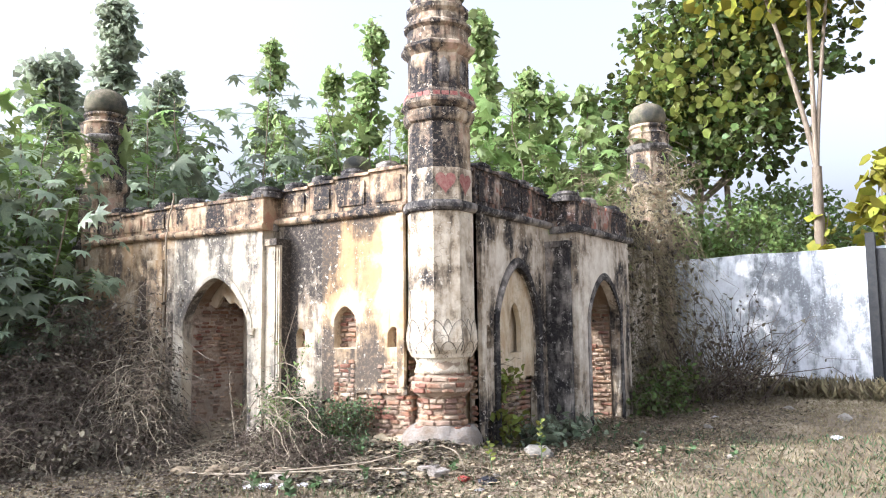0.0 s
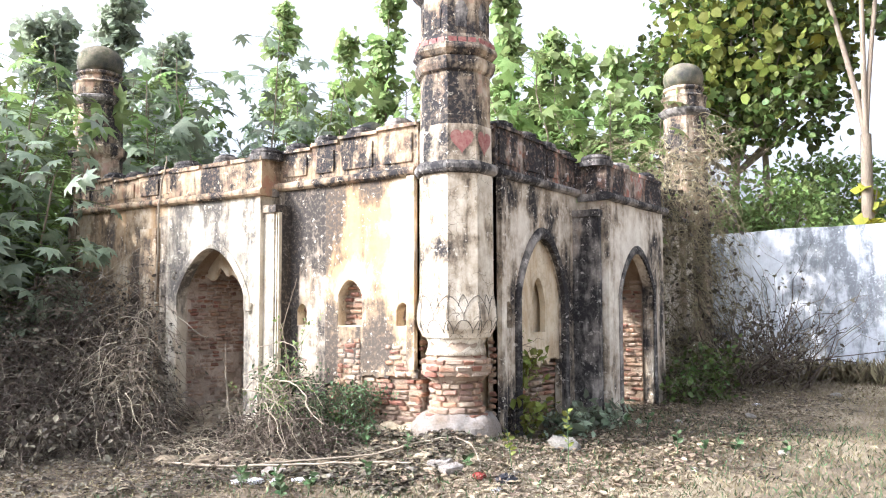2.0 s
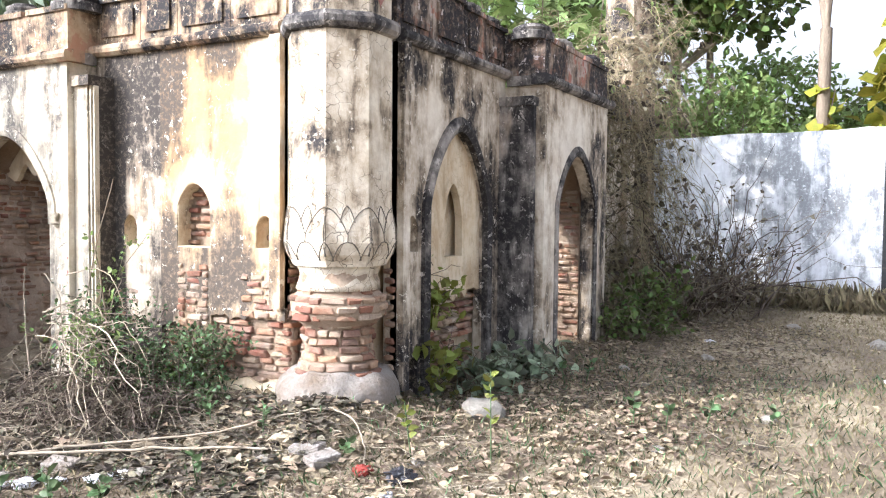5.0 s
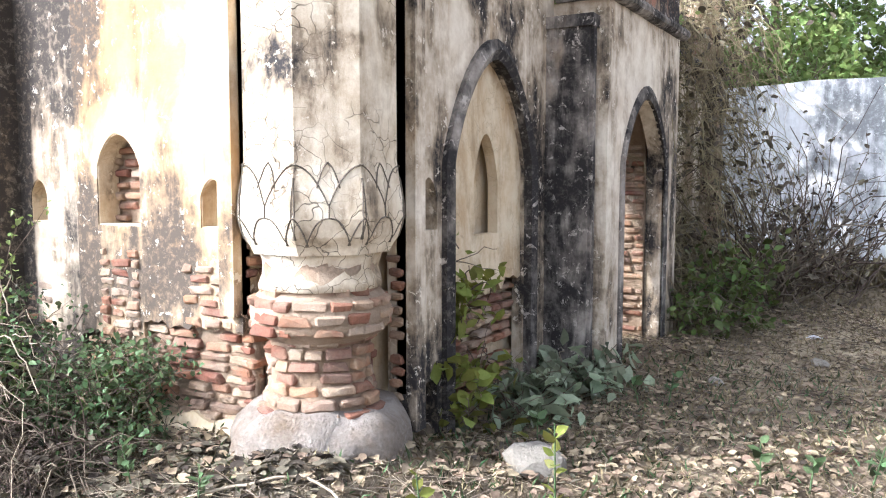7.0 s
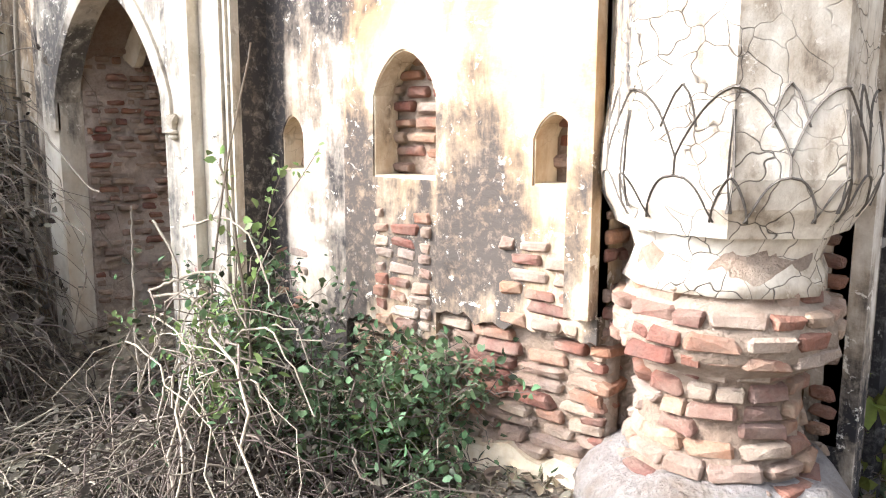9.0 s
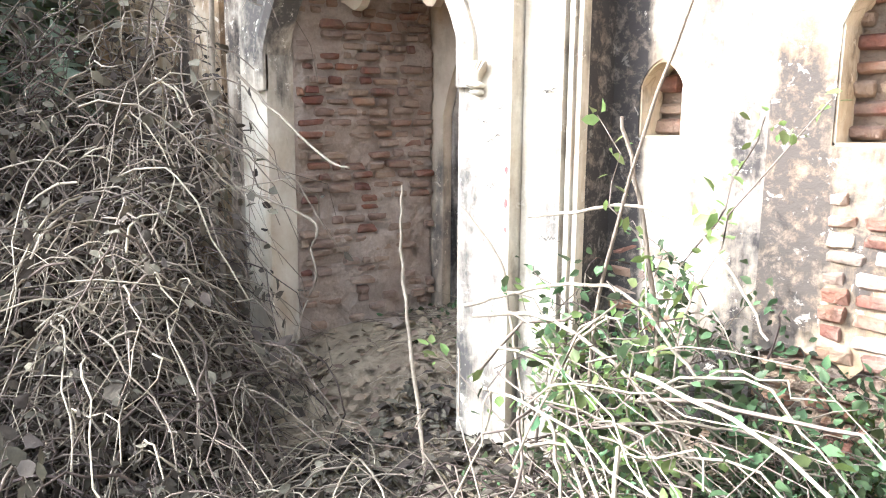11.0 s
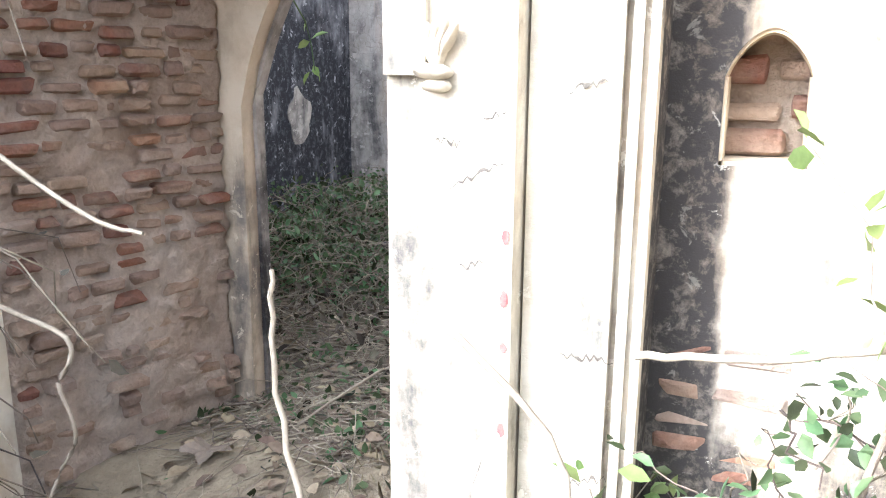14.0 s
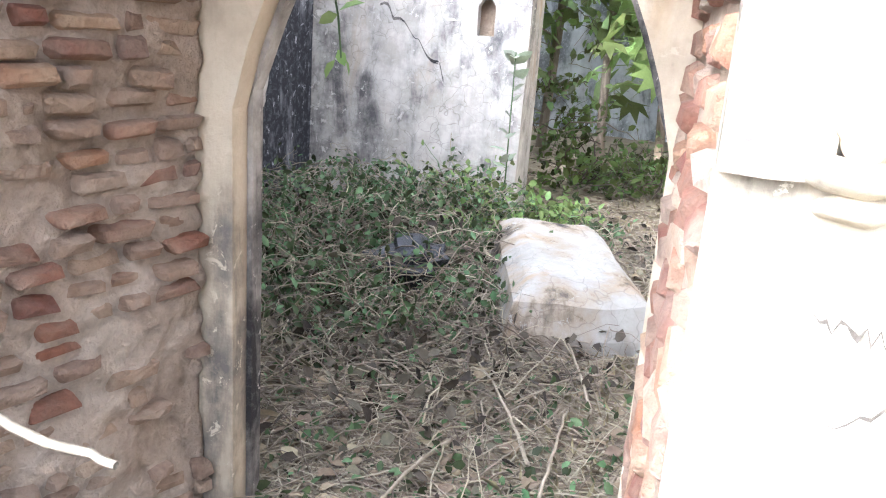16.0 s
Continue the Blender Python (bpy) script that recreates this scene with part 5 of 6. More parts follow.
twig_litter(2600, (-4.2, 2.6, -1.5, 5.5), 0.22, M_TWIGPALE, "thin dry twigs strewn over the soil")
twig_litter(1400, (-1.4, 1.4, -1.1, 0.1), 0.28, M_TWIGPALE, "thin dry twigs heaped before the wall")
twig_litter(1200, (0.4, 2.4, 0.6, 5.0), 0.30, M_TWIG, "dark dry twigs beside the east wall")


scatter("dead_leaves", 11000, (-5, 3.2, -1.6, 7.5), 0.036, M_DEADLEAF, "brown dead leaves scattered over the soil")
scatter("dead_leaves", 4000, (-1.4, 2.0, -1.2, 1.6), 0.055, M_DEADLEAF, "brown dead leaves heaped about the minaret's foot", lift=0.02)
scatter("dead_leaves", 4200, (-4.5, -1.8, -0.4, 4.5), 0.05, M_DEADLEAF, "brown dead leaves on the enclosure floor")
scatter("dead_leaves", 5200, (-2.6, 0.4, -1.25, -0.1), 0.055, M_LEAFGREY, "dark rotting leaves along the wall's foot", lift=0.02)
scatter("dead_leaves", 2400, (0.35, 2.2, 0.5, 5.5), 0.042, M_DEADLEAF, "dark dead leaves beside the east wall", lift=0.02)
scatter("tall_dry_grass", 3500, (0.2, 5.5, 6.9, 8.4), 0.30, M_STRAW, "tall dry grass along the compound wall", SLIM, SLIM_F, 0.0, False)
scatter("dry_grass", 60000, (-2.6, 5.5, -4.2, 7.8), 0.050, M_STRAW, "thin dry yellow grass", SLIM, SLIM_F, 0.0, False)
scatter("green_grass", 16000, (-1.4, 4.5, -3.6, 3.0), 0.055, M_LEAFN, "sparse short green grass", SLIM, SLIM_F, 0.0, False)


# ---- small things ----
def rock(name, x, y, size, mat, label, category="stone", squash=0.6, sub=2):
    bm = bmesh.new()
    bmesh.ops.create_icosphere(bm, subdivisions=sub, radius=size)
    for v in bm.verts:
        n = noise.noise(v.co * (2.2 / size) * 0.5 + Vector((x * 3, y * 3, 0)))
        v.co *= 1 + 0.5 * n + 0.3 * noise.noise(v.co * (2.6 / size) + Vector((x, y, 3)))
        v.co.z *= squash
    ob = part(name, bm, mat)
    ob.location = (x, y, gz(x, y) + size * squash * 0.45)
    return tagged(ob, label, category)


rock("rock", 0.80, 0.62, 0.14, M_STONE, "pale angular rock half sunk by the wall")
for x, y, s in ((1.7, 3.2, 0.06), (1.2, 2.4, 0.05), (2.4, 1.4, 0.05), (0.9, -0.4, 0.04), (-0.3, -1.1, 0.05), (1.9, 0.6, 0.04), (3.0, 4.4, 0.08), (2.2, 5.4, 0.07), (0.2, -0.75, 0.045), (-0.9, -1.5, 0.05)):
    rock("stone", x, y, s, M_STONE, "small pale stone on the dry soil")
for x, y, s in ((-0.05, -0.75, 0.06), (0.2, -0.58, 0.07), (-0.35, -0.7, 0.06), (-0.6, -0.85, 0.07), (-1.5, -1.30, 0.10), (-1.3, -1.22, 0.08), (-1.1, -1.2, 0.07), (0.55, -0.45, 0.05), (-1.8, -1.45, 0.09), (0.35, -0.7, 0.05), (-0.2, -0.6, 0.06), (-0.9, -1.0, 0.06)):
    rock("earth_clod", x, y, s, M_SOIL, "lump of dry earth and rubble", "rubble", 0.55, 3)


def loose_brick(x, y, z, turn, label, mat=M_LIME):
    bm = bmesh.new()
    box(bm, -0.085, 0.085, -0.055, 0.055, -0.025, 0.025, 0.004)
    bmesh.ops.bevel(bm, geom=bm.edges[:], offset=0.006, segments=1, affect="EDGES")
    ob = part("loose_brick", bm, mat)
    ob.matrix_basis = pose(x, y, z, rnd(-12, 12), rnd(-14, 14), turn)
    return tagged(ob, label, "brick")


loose_brick(0.50, -0.66, gz(0.50, -0.66) + 0.04, 70, "pale old brick lying on rubble")
loose_brick(0.36, -0.60, gz(0.36, -0.6) + 0.02, 15, "pale broken brick lying on rubble")
loose_brick(-0.75, -1.25, gz(-0.75, -1.25) + 0.02, 20, "pale broken brick on the soil")
loose_brick(-0.95, -1.05, gz(-0.95, -1.05) + 0.02, 50, "flat broken tile on the soil", M_MORTAR)


def crumpled(name, x, y, size, mat, label, flat=0.5):
    bm = bmesh.new()
    bmesh.ops.create_icosphere(bm, subdivisions=3, radius=size)
    for v in bm.verts:
        d = v.co.normalized()
        k = 1 + 0.5 * noise.noise(d * 4 + Vector((x, y, 1))) + 0.35 * noise.noise(d * 9 + Vector((y, x, 5)))
        v.co = d * size * k
        v.co.z *= flat
    ob = part(name, bm, mat)
    ob.location = (x, y, gz(x, y) + size * flat * 0.6)
    return tagged(ob, label, "litter")


crumpled("plastic_bag", 0.92, -0.58, 0.075, M_BLACKBAG, "crumpled dark blue-black plastic bag on the ground")
crumpled("plastic_wrapper", 0.72, -0.62, 0.05, M_REDBAG, "faded red plastic wrapper on the ground")
for x, y, s in ((-0.39, -1.16, 0.06), (-0.68, -1.50, 0.06), (-0.58, -1.40, 0.05), (-0.47, -1.26, 0.05), (-0.78, -1.58, 0.05), (0.95, -0.75, 0.04), (3.1, 2.9, 0.06), (2.0, -1.6, 0.05), (2.3, -1.5, 0.04), (1.0, -1.35, 0.04), (1.6, 3.9, 0.05)):
    crumpled("plastic_scrap", x, y, s, M_PLASTIC, "scrap of white plastic film among the litter", 0.35)
crumpled("black_bin_bag", -3.26, 2.25, 0.15, M_BLACKBAG, "black plastic bag among the weeds", 0.9)


def stick(name, pts, r, mat, label):
    P = [Vector(p) for p in pts]
    fine = []
    for i in range(len(P) - 1):
        p0, p1, p2, p3 = P[max(i - 1, 0)], P[i], P[i + 1], P[min(i + 2, len(P) - 1)]
        for k in range(6):
            t = k / 6
            fine.append(0.5 * ((2 * p1) + (p2 - p0) * t + (2 * p0 - 5 * p1 + 4 * p2 - p3) * t * t + (3 * p1 - p0 - 3 * p2 + p3) * t ** 3))
    fine.append(P[-1])
    L = np.array([[tuple(p) for p in fine]])
    L += RNG.normal(0, r * 0.35, L.shape)
    R = np.linspace(r, r * 0.55, L.shape[1])[None]
    return tagged(part(name, tubes(L, R, 6), mat, smooth=True), label, "branch")


def on(x, y, h):
    return (x, y, gz(x, y) + h)


stick("fallen_branch", [on(-1.25, -1.45, 0.03), on(-0.8, -1.05, 0.06), on(-0.3, -0.7, 0.07), on(0.1, -0.48, 0.06), on(0.3, -0.34, 0.05)], 0.009, M_TWIGPALE, "long pale dry branch lying across the rubble")
stick("fallen_branch", [on(0.3, -0.34, 0.05), on(0.48, -0.36, 0.08), on(0.62, -0.46, 0.05), on(0.70, -0.58, 0.02)], 0.006, M_TWIGPALE, "curved pale dry branch by the minaret's foot")
stick("fallen_branch", [on(-1.7, -1.5, 0.03), on(-1.1, -1.35, 0.05), on(-0.5, -1.0, 0.08), on(0.05, -0.75, 0.05), on(0.2, -0.7, 0.03)], 0.011, M_TWIGPALE, "pale dry branch lying across the rubble")
stick("leaning_stick", [on(-2.17, -0.46, -0.02), (-2.31, -0.40, 0.52), (-2.43, -0.335, 0.84), (-2.44, -0.32, 1.05)], 0.0075, M_TWIGPALE, "pale crooked stick standing in the doorway")
stick("dry_creeper", [(-3.36, -0.36, 1.43), (-3.13, -0.35, 1.29), (-2.80, -0.35, 1.12), (-2.67, -0.35, 1.095)], 0.0065, M_TWIGPALE, "pale dry creeper stem across the doorway")
stick("dry_creeper", [(-3.30, -0.40, 0.98), (-3.12, -0.36, 0.94), (-2.87, -0.35, 0.88), (-2.90, -0.35, 0.79), (-2.87, -0.35, 0.69), (-2.94, -0.36, 0.55), on(-3.0, -0.42, 0.06)], 0.006, M_TWIGPALE, "hanging pale dry creeper stem")
stick("dry_creeper", [(-1.84, -0.42, 1.02), (-1.68, -0.45, 1.05), (-1.50, -0.45, 1.08), (-1.30, -0.48, 1.02), (-1.15, -0.52, 0.85)], 0.0055, M_TWIGPALE, "pale dry stalk across the pier")
stick("dry_creeper", [(-2.10, -0.40, 1.02), (-1.95, -0.40, 0.88), (-1.90, -0.42, 0.76), (-1.80, -0.48, 0.55), on(-1.72, -0.55, 0.05)], 0.006, M_TWIGPALE, "slanting dry stem against the pier")
stick("dry_creeper", [(-2.00, -0.48, 0.76), (-1.87, -0.45, 0.81), (-1.70, -0.45, 0.865), (-1.50, -0.48, 0.88), (-1.30, -0.52, 0.74)], 0.0065, M_TWIGPALE, "bent pale dry stalk over the shrub")
stick("dry_creeper", [(-1.96, -0.50, 0.74), (-1.74, -0.48, 0.78), (-1.50, -0.52, 0.72), (-1.25, -0.55, 0.55)], 0.007, M_TWIGPALE, "bent pale dry stalk over the shrub")
stick("dry_creeper", [on(-1.42, -0.42, 0.0), (-1.44, -0.42, 0.70), (-1.50, -0.42, 1.05), (-1.57, -0.42, 1.28)], 0.008, M_BARK, "brown woody stem of the green shrub")
stick("dry_creeper", [on(-1.58, -0.45, 0.0), (-1.60, -0.46, 0.70), (-1.52, -0.45, 1.15), (-1.36, -0.42, 1.66)], 0.006, M_BARK, "tall thin stem rising over the shrub")
for i in range(10):
    a = rnd(0, 6.28)
    x, y = -2.9 + rnd(-0.6, 0.6), 1.2 + rnd(-0.6, 0.9)
    stick("fallen_twig", [on(x, y, 0.03), on(x + 0.3 * math.cos(a), y + 0.3 * math.sin(a), 0.06), on(x + 0.7 * math.cos(a), y + 0.7 * math.sin(a), 0.03)], 0.006, M_TWIGPALE, "pale fallen twig on the enclosure floor")

# the lone post of dry creeper that climbs the bay's corner
stick("dry_creeper", [on(-3.60, -0.30, 0.0), (-3.62, -0.32, 1.0), (-3.59, -0.31, 2.0), (-3.56, -0.32, 2.6), (-3.50, -0.28, 3.05)], 0.016, M_TWIGPALE, "bare grey creeper stem climbing the bay's corner")


def weed(x, y, h, n, mat, size, label):
    g = gz(x, y)
    t = thing("weed", (x, y, g), label, "plant", "small weeds in the grass")
    top = Vector((x + rnd(-0.05, 0.05), y + rnd(-0.05, 0.05), g + h))
    L = np.array([[(x + (top.x - x) * s, y + (top.y - y) * s, g + h * s) for s in np.linspace(0, 1, 6)]])
    under(part("stem", tubes(L, np.linspace(0.005, 0.003, 6)[None], 4), M_LEAFN), t)
    q = RNG.uniform(0.35, 1.0, n)
    a = np.arange(n) * 2.4
    P = np.stack([x + (top.x - x) * q, y + (top.y - y) * q, g + h * q], -1)
    D = np.stack([np.cos(a), np.sin(a), RNG.uniform(0.2, 1.0, n)], -1)
    under(part("foliage", leaves(P, D, size * RNG.uniform(0.7, 1.2, n), OVAL, OVAL_F, 0.4), mat), t)


weed(0.85, -0.36, 0.30, 11, M_LEAFYG, 0.06, "pale yellow-green weed with upright leaves")
weed(1.20, -0.12, 0.50, 13, M_LEAFYG, 0.06, "pale yellow-green weed with upright leaves")
for i in range(16):
    weed(rnd(-0.6, 2.6), rnd(-2.2, 2.2), rnd(0.10, 0.22), 9, M_LEAFN, 0.06, "small green weed in the dry grass")
for x, y in ((-0.35, -1.6), (-0.1, -1.55), (-0.6, -1.7)):
    weed(x, y, 0.16, 14, M_LEAFN, 0.07, "tuft of green weeds beside white litter")


# the grave inside
def grave():
    t = thing("grave", (-2.66, 2.42, gz(-2.66, 2.42) - 0.03), "low cracked grey-white plastered grave among weeds", "grave")
    bm = bmesh.new()
    rows = []
    for w, l, z in ((0.28, 0.62, -0.05), (0.27, 0.60, 0.08), (0.24, 0.55, 0.19), (0.18, 0.47, 0.235), (0.14, 0.42, 0.245)):
        rows.append([bm.verts.new((sx * w + rnd(-0.01, 0.01), sy * l + rnd(-0.01, 0.01), z + rnd(-0.008, 0.008))) for sx, sy in ((-1, -1), (0, -1.03), (1, -1), (1.03, 0), (1, 1), (0, 1.03), (-1, 1), (-1.03, 0))])
    for a, b in zip(rows, rows[1:]):
        for k in range(8):
            bm.faces.new((a[k], a[(k + 1) % 8], b[(k + 1) % 8], b[k]))
    bm.faces.new(rows[-1])
    bmesh.ops.subdivide_edges(bm, edges=bm.edges[:], cuts=2, use_grid_fill=True)
    for v in bm.verts:
        v.co += Vector((noise.noise(v.co * 5), noise.noise(v.co * 5 + Vector((3, 0, 0))), noise.noise(v.co * 5 + Vector((0, 7, 0))))) * 0.014
    ob = part("grave_mound", bm, M_GRAVE, t, smooth=False)
    ob.matrix_basis = pose(0, 0, 0, 0, 0, 16)


grave()

# big fallen leaf in the doorway
bm = bmesh.new()
pts = []
for i in range(24):
    a = 2 * math.pi * i / 24
    r = 0.06 * (1 + 0.35 * math.cos(5 * a)) * (1 + rnd(-0.08, 0.08))
    pts.append(bm.verts.new((r * math.cos(a), r * 0.8 * math.sin(a), 0.012 * math.cos(2 * a) + rnd(0, 0.004))))
c = bm.verts.new((0, 0, -0.004))
for i in range(24):
    bm.faces.new((c, pts[i], pts[(i + 1) % 24]))
lf = part("fallen_leaf", bm, M_TWIGPALE)
lf.location = on(-3.0, 0.18, 0.03)
tagged(lf, "large pale brown fallen leaf on the doorway's floor", "leaf")


# ---- rough mortar faces and the bricks in them ----
def rough_face(nm, o, e1, e2, w, h, amp, mat, parent, n1=24, n2=48, depth=0.05):
    """A crumbling face from corner o along the unit vectors e1 and e2, pushed in and out along their normal."""
    o, e1, e2 = Vector(o), Vector(e1), Vector(e2)
    nn = e1.cross(e2).normalized()
    bm = bmesh.new()
    grid = []
    for i in range(n1 + 1):
        row = []
        for j in range(n2 + 1):
            p = o + e1 * (w * i / n1) + e2 * (h * j / n2)
            k = noise.noise(p * 7) * 0.6 + noise.noise(p * 19 + Vector((4, 4, 4))) * 0.45 + noise.noise(p * 47) * 0.25
            row.append(bm.verts.new(p + nn * (amp * k)))
        grid.append(row)
    for i in range(n1):
        for j in range(n2):
            bm.faces.new((grid[i][j], grid[i + 1][j], grid[i + 1][j + 1], grid[i][j + 1]))
    rim = [grid[i][0] for i in range(n1 + 1)] + [grid[n1][j] for j in range(1, n2 + 1)] + [grid[i][n2] for i in range(n1 - 1, -1, -1)] + [grid[0][j] for j in range(n2 - 1, 0, -1)]
    back = [bm.verts.new(v.co - nn * depth) for v in rim]
    for i in range(len(rim)):
        j = (i + 1) % len(rim)
        bm.faces.new((rim[i], back[i], back[j], rim[j]))
    me = bpy.data.meshes.new(nm)
    bm.to_mesh(me)
    bm.free()
    return under(part(nm, me, mat, None, "crumbling mud mortar with thin bricks", True), parent)


def lay(parent, o, e1, w, z0, z1, normal, keep=0.85, out=0.012, course=0.058, lens=(0.10, 0.19), thick=0.042, mud=0.3, sparse_below=None):
    """Courses of thin old bricks on a face: from o along the flat unit vector e1, w long, from z0 to z1."""
    o, e1, nn = Vector(o), Vector(e1).normalized(), Vector(normal).normalized()
    turn = math.degrees(math.atan2(e1.y, e1.x))
    z = z0
    while z < z1:
        u = rnd(-0.08, 0.0)
        while u < w:
            ln = rnd(*lens)
            a, b = max(u, 0), min(u + ln, w)
            k = keep * (0.5 if sparse_below and z < sparse_below else 1.0)
            if b - a > 0.035 and random.random() < k:
                p = o + e1 * ((a + b) / 2) + nn * (out * rnd(0.2, 1.5) - 0.03)
                brick(parent, p.x, p.y, z + rnd(-0.006, 0.006), b - a - 0.010, 0.075, thick * rnd(0.75, 1.12), turn + rnd(-4, 4), rnd(-8, 8), 0.93 if sparse_below and z < sparse_below else mud)
            u += ln + 0.004
        z += course * rnd(0.93, 1.07)


# doorway reveals of the south wall
d = Vector((0.165, 0.632, 0))
L = d.length
d.normalize()
nrm = Vector((d.y, -d.x, 0))
rough_face("jamb_core", (-3.328, -0.112, 0.0), tuple(d), (0, 0, 1), L, 1.95, 0.04, M_JAMBMUD, WS, 60, 160)
lay(WS, (-3.328, -0.105, 0), tuple(d), L, 0.36, 1.92, tuple(nrm), 0.84, 0.022, 0.046, (0.045, 0.13), 0.036, 0.55, 0.90)
d = Vector((-0.021, 0.72, 0))
L = d.length
d.normalize()
nrm = Vector((-d.y, d.x, 0))
lay(WS, (-2.256, -0.19, 0), tuple(d), L, 0.24, 1.80, tuple(nrm), 0.98, 0.008, 0.050, (0.08, 0.17), 0.047, 0.25)
rough_face("jamb_core", (-2.276, 0.52, 0.0), tuple(-d), (0, 0, 1), L - 0.01, 1.80, 0.008, M_MORTAR, WS, 24, 60)
rough_face("wall_core", (-1.62, 0.052, 0.0), (1, 0, 0), (0, 0, 1), 1.34, 0.86, 0.02, M_MORTAR, WS, 50, 34)
# niche backs
lay(WS, (-1.25, 0.125, 0), (1, 0, 0), 0.31, 1.245, 1.66, (0, -1, 0), 0.95, 0.02, 0.055)
lay(WS, (-0.545, 0.125, 0), (1, 0, 0), 0.15, 1.245, 1.45, (0, -1, 0), 0.95, 0.02, 0.055)
lay(WS, (-1.785, 0.125, 0), (1, 0, 0), 0.15, 1.245, 1.47, (0, -1, 0), 0.95, 0.02, 0.06)
# plaster fallen off below the niches
lay(WS, (-1.24, 0.0, 0), (1, 0, 0), 0.29, 0.70, 1.13, (0, -1, 0), 0.93, 0.008, 0.048, (0.08, 0.17), 0.046, 0.55)
lay(WS, (-0.66, 0.0, 0), (1, 0, 0), 0.30, 0.80, 1.08, (0, -1, 0), 0.85, 0.008, 0.048, (0.08, 0.17), 0.046, 0.55)
lay(WS, (-1.86, 0.01, 0), (1, 0, 0), 0.24, 0.66, 0.90, (0, -1, 0), 0.8, 0.006, 0.055)
lay(WS, (-1.55, 0.045, 0), (1, 0, 0), 1.26, 0.36, 0.80, (0, -1, 0), 0.97, 0.020, 0.047, (0.11, 0.25), 0.047, 0.5)
lay(WS, (-0.30, 0.02, 0), (0, 1, 0), 0.16, 0.40, 1.15, (1, 0, 0), 0.95, 0.02, 0.058)
# east wall: under the arch panel, and the far reveal of its bay
lay(WE, (0.135, 0.86, 0), (0, 1, 0), 0.90, 0.30, 0.95, (1, 0, 0), 0.9, 0.02, 0.058)
lay(WE, (0.20, 0.44, 0), (0, 1, 0), 0.10, 0.40, 1.10, (1, 0, 0), 0.9, 0.02, 0.058)
rough_face("jamb_core", (0.455, 3.442, 0.0), (-1, 0, 0), (0, 0, 1), 0.50, 1.80, 0.02, M_MORTAR, WE, 18, 40)
lay(WE, (-0.04, 3.437, 0), (1, 0, 0), 0.49, 0.30, 1.85, (0, -1, 0), 0.9, 0.016, 0.058)
lay(WE, (0.245, 3.96, 0), (0, 1, 0), 0.35, 0.30, 1.7, (1, 0, 0), 0.85, 0.016, 0.06)
# the minaret's eroded foot
z = 0.47
while z < 1.02:
    r = float(np.interp(z, [0.42, 0.5, 0.6, 0.78, 0.82, 0.92, 0.97, 1.1], [0.31, 0.255, 0.222, 0.222, 0.298, 0.303, 0.245, 0.245]))
    a = rnd(0, 1)
    while a < 6.28 + 0.2:
        ln = rnd(0.06, 0.16)
        da = ln / r
        if random.random() < 0.93:
            m_a = a + da / 2
            brick(MIN, CX + (r - 0.040 + rnd(-0.010, 0.012)) * math.cos(m_a), CY + (r - 0.040 + rnd(-0.010, 0.012)) * math.sin(m_a), z, ln - 0.008, 0.085, 0.047 * rnd(0.8, 1.1), math.degrees(m_a) + 90 + rnd(-6, 6), rnd(-6, 6), 0.25)
        a += da
    z += 0.051

# an unseen tree added to shade the brambles and the doorway, and the litter below them
tree("shade_tree", (-5.75, -3.45), 3.4, 0.08, [(0, 0, 4.15, 0.48, 0.7, 4), (-0.1, 0.05, 3.3, 0.5, 0.75, 4), (-0.5, 0.4, 3.0, 0.8, 0.9, 4), (-1.1, 0.9, 2.6, 0.9, 0.9, 4), (0.0, 0.0, 2.3, 0.5, 0.6, 2), (-0.7, 0.6, 1.8, 0.9, 0.6, 3)], 7000, 0.16, M_LEAFD, "added leafy dark green tree out of view, shading brambles and doorway", "", 7)
twig_litter(1800, (-4.5, -0.2, -2.6, -0.9), 0.32, M_TWIG, "dark dry twigs below the brambles")
twig_litter(2600, (-4.6, -2.3, 0.6, 4.2), 0.38, M_TWIGPALE, "pale dry twigs over the enclosure floor")
scatter("dead_leaves", 7000, (-5.0, -0.8, -3.4, -1.0), 0.045, M_LEAFGREY, "grey withered leaves below the brambles", lift=0.02)
scatter("dead_leaves", 1600, (0.35, 2.6, 0.4, 5.5), 0.04, M_LEAFGREY, "small dark dead leaves beside the east wall", lift=0.02)
thicket("dry_stalk_clump", [(-2.85, -0.85, 0.28, 0.45), (-3.1, -1.0, 0.3, 0.5)], 420, 500, 0.5, "dry tangled stalks before the doorway", (M_TWIG, M_LEAFGREY), 0.04, 0.0036, 1.0, 0.6)


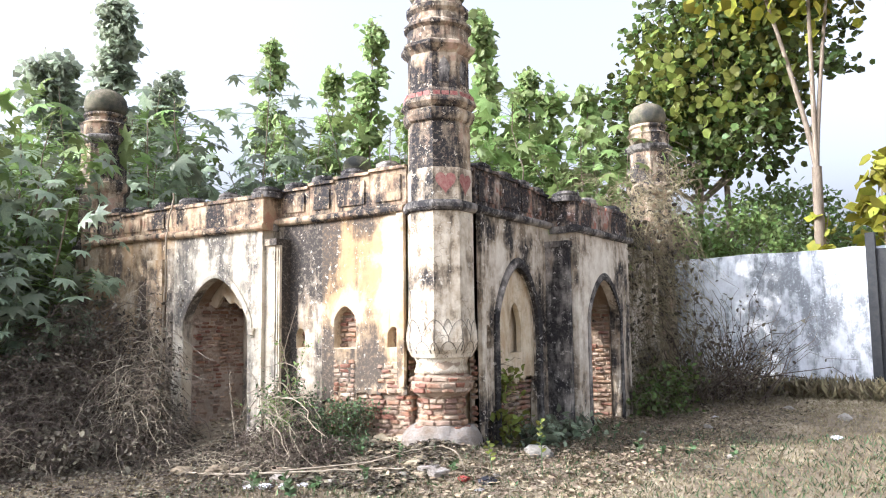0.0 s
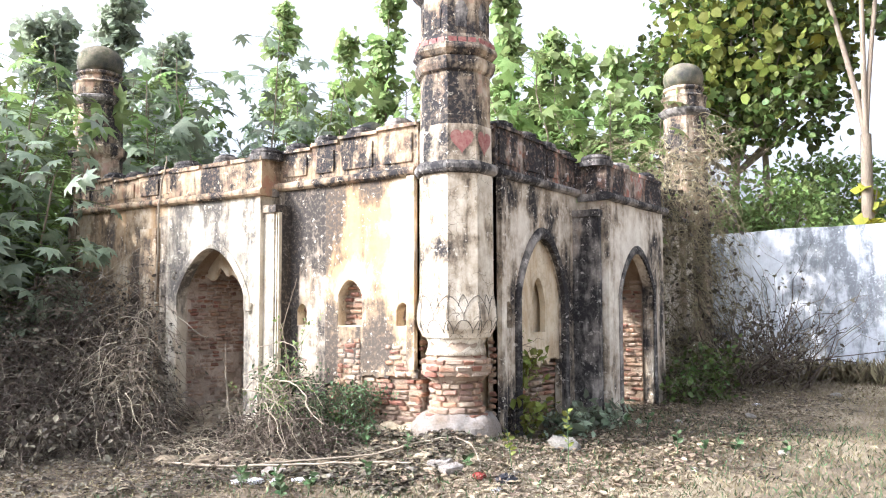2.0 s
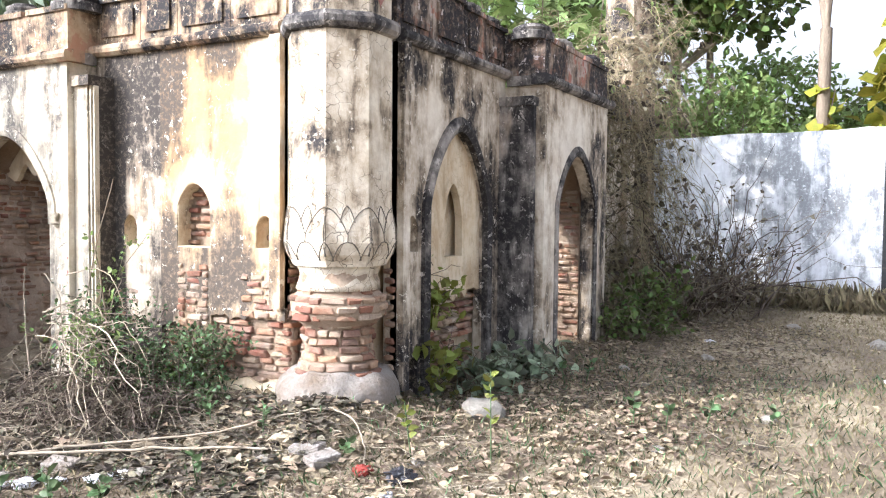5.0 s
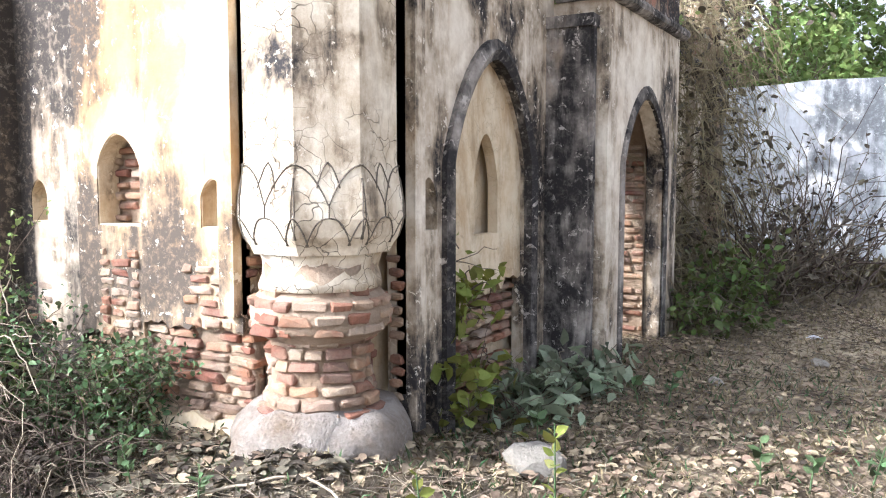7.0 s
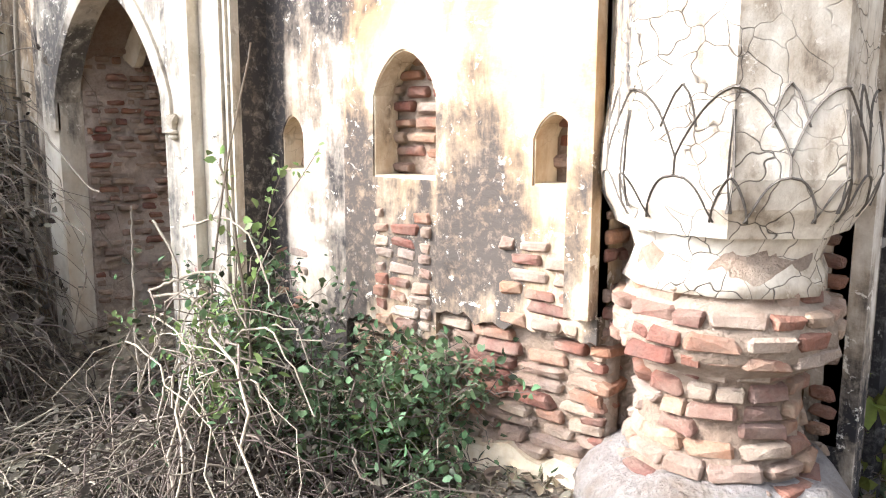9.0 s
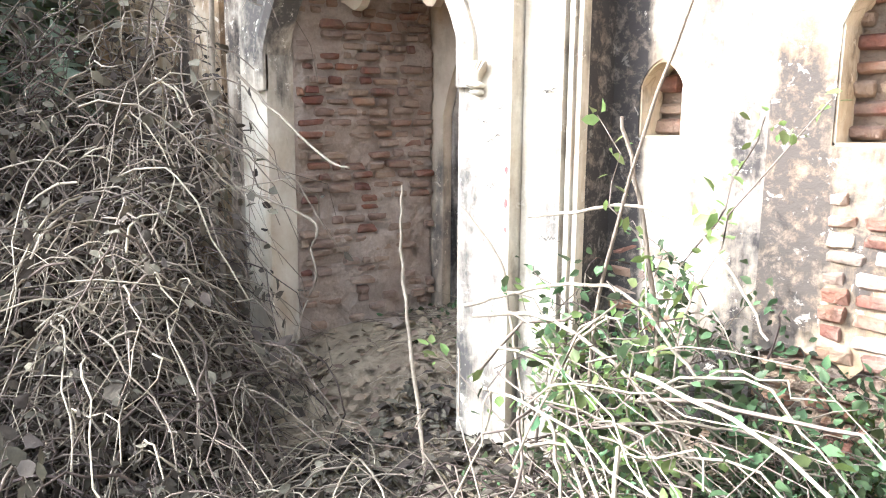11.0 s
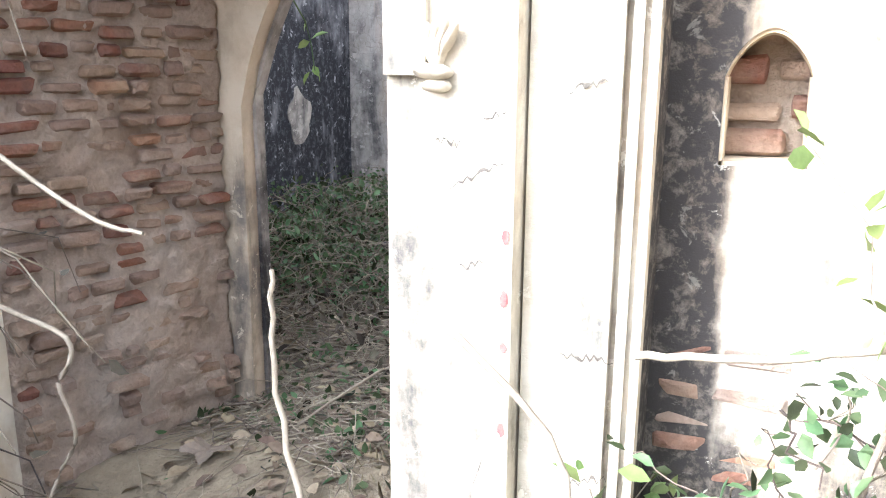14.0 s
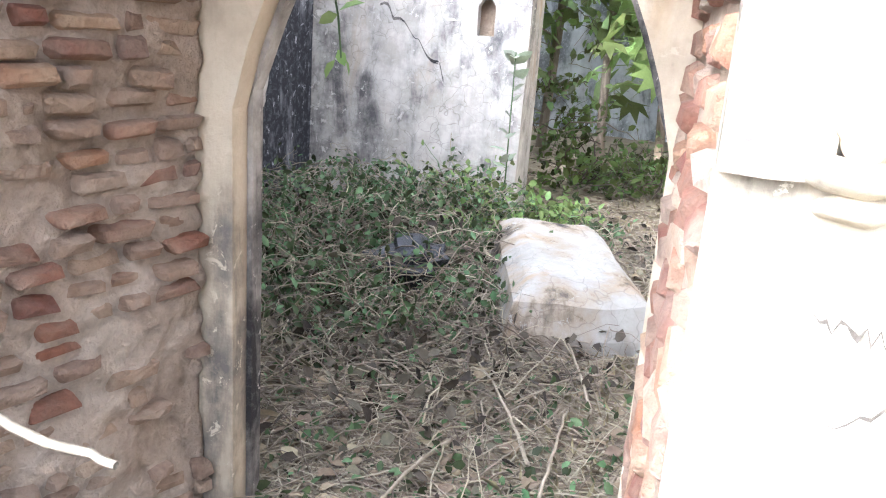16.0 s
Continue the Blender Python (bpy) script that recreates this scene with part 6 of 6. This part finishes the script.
# stucco capital on the pier's moulding: two rolls under a fan of leaves
def capital(x, y, z):
    bm = bmesh.new()
    lumps = [(0, 0, 0.0, 0.024, 0.020, 0.011, 0), (-0.004, -0.004, 0.021, 0.032, 0.026, 0.012, 4), (0.0, 0.0, 0.055, 0.016, 0.016, 0.030, 0)]
    lumps += [(0.011 * k, -0.004, 0.066, 0.007, 0.014, 0.030, 14 * k) for k in (-2, -1, 0, 1, 2)]
    for dx, dy, dz, sx, sy, sz, tilt in lumps:
        m = Matrix.LocRotScale((x + dx, y + dy, z + dz), Euler((0, radians(tilt), 0)), (sx, sy, sz))
        bmesh.ops.create_icosphere(bm, subdivisions=3, radius=1.0, matrix=m)
    for v in bm.verts:
        v.co += Vector((noise.noise(v.co * 60), noise.noise(v.co * 60 + Vector((5, 0, 0))), noise.noise(v.co * 60 + Vector((0, 5, 0))))) * 0.004
    under(part("capital", bm, M_PIER, None, "worn stucco capital with two rolls under a leaf fan", True), WS)


capital(-2.178, -0.252, 1.345)

# sprig hanging from the inner arch, and a pale-leaved weed before the broken opening
sp = thing("hanging_sprig", (-2.98, 0.66, 1.62), "bright green sprig hanging from the inner arch", "plant")
L = np.array([[(-2.98, 0.56, 1.60), (-2.97, 0.62, 1.56), (-2.96, 0.67, 1.50), (-2.955, 0.69, 1.44), (-2.95, 0.70, 1.36)]])
under(part("stem", tubes(L, np.linspace(0.004, 0.002, 5)[None], 4), M_LEAFN), sp)
P = L[0][[2, 3, 3, 4, 4, 4]] + RNG.normal(0, 0.012, (6, 3))
under(part("foliage", leaves(P, RNG.normal(0, 0.6, (6, 3)) + np.array([0, 0, -0.6]), 0.05 * RNG.uniform(0.7, 1.2, 6)), M_LEAF), sp)
weed(-3.13, 3.42, 0.95, 18, M_LEAFPALE, 0.10, "thin weed with pale whitish leaves inside the enclosure")
crumpled("plastic_scrap", -3.12, 2.42, 0.035, M_BLACKBAG, "small scrap of dark plastic by the grave", 0.5)


# cracks in the pier's plaster, and flecks of old red paint in its groove
def crack(parent, x0, z0, x1, z1, y, seed, w=0.0022):
    rr = random.Random(seed)
    n = 14
    bm = bmesh.new()
    rows = []
    for i in range(n + 1):
        q = i / n
        x, z = x0 + (x1 - x0) * q, z0 + (z1 - z0) * q + rr.uniform(-0.007, 0.007)
        h = w * rr.uniform(0.3, 1.2) * (0.25 + math.sin(math.pi * q))
        rows.append([bm.verts.new((x, y, z - h)), bm.verts.new((x, y, z + h))])
    for a, b in zip(rows, rows[1:]):
        bm.faces.new((a[0], b[0], b[1], a[1]))
    under(part("crack", bm, M_GROOVE, None, "thin jagged crack in the plaster"), parent)


for k, (x0, z0, x1, z1) in enumerate(((-2.165, 1.185, -2.065, 1.235), (-2.19, 1.265, -2.13, 1.255), (-2.11, 1.29, -2.065, 1.31), (-2.13, 0.62, -2.08, 0.80), (-2.15, 1.06, -2.10, 1.075))):
    crack(WS, x0, z0, x1, z1, -0.2435, k)
for k, (x0, z0, x1, z1) in enumerate(((-1.985, 0.92, -1.90, 0.925), (-1.97, 0.70, -1.90, 0.72), (-1.99, 1.34, -1.93, 1.35))):
    crack(WS, x0, z0, x1, z1, -0.1935, 20 + k, 0.003)
for k, (z, h) in enumerate(((1.12, 0.012), (1.02, 0.016), (0.94, 0.010), (0.80, 0.014))):
    bm = bmesh.new()
    ring = [bm.verts.new((-2.066 + 0.007 * math.cos(a) * rnd(0.6, 1.2), -0.2432, z + h * math.sin(a) * rnd(0.7, 1.2))) for a in [i * math.pi / 6 for i in range(12)]]
    bm.faces.new(ring)
    under(part("paint_fleck", bm, M_HEART, None, "fleck of faded red paint"), WS)
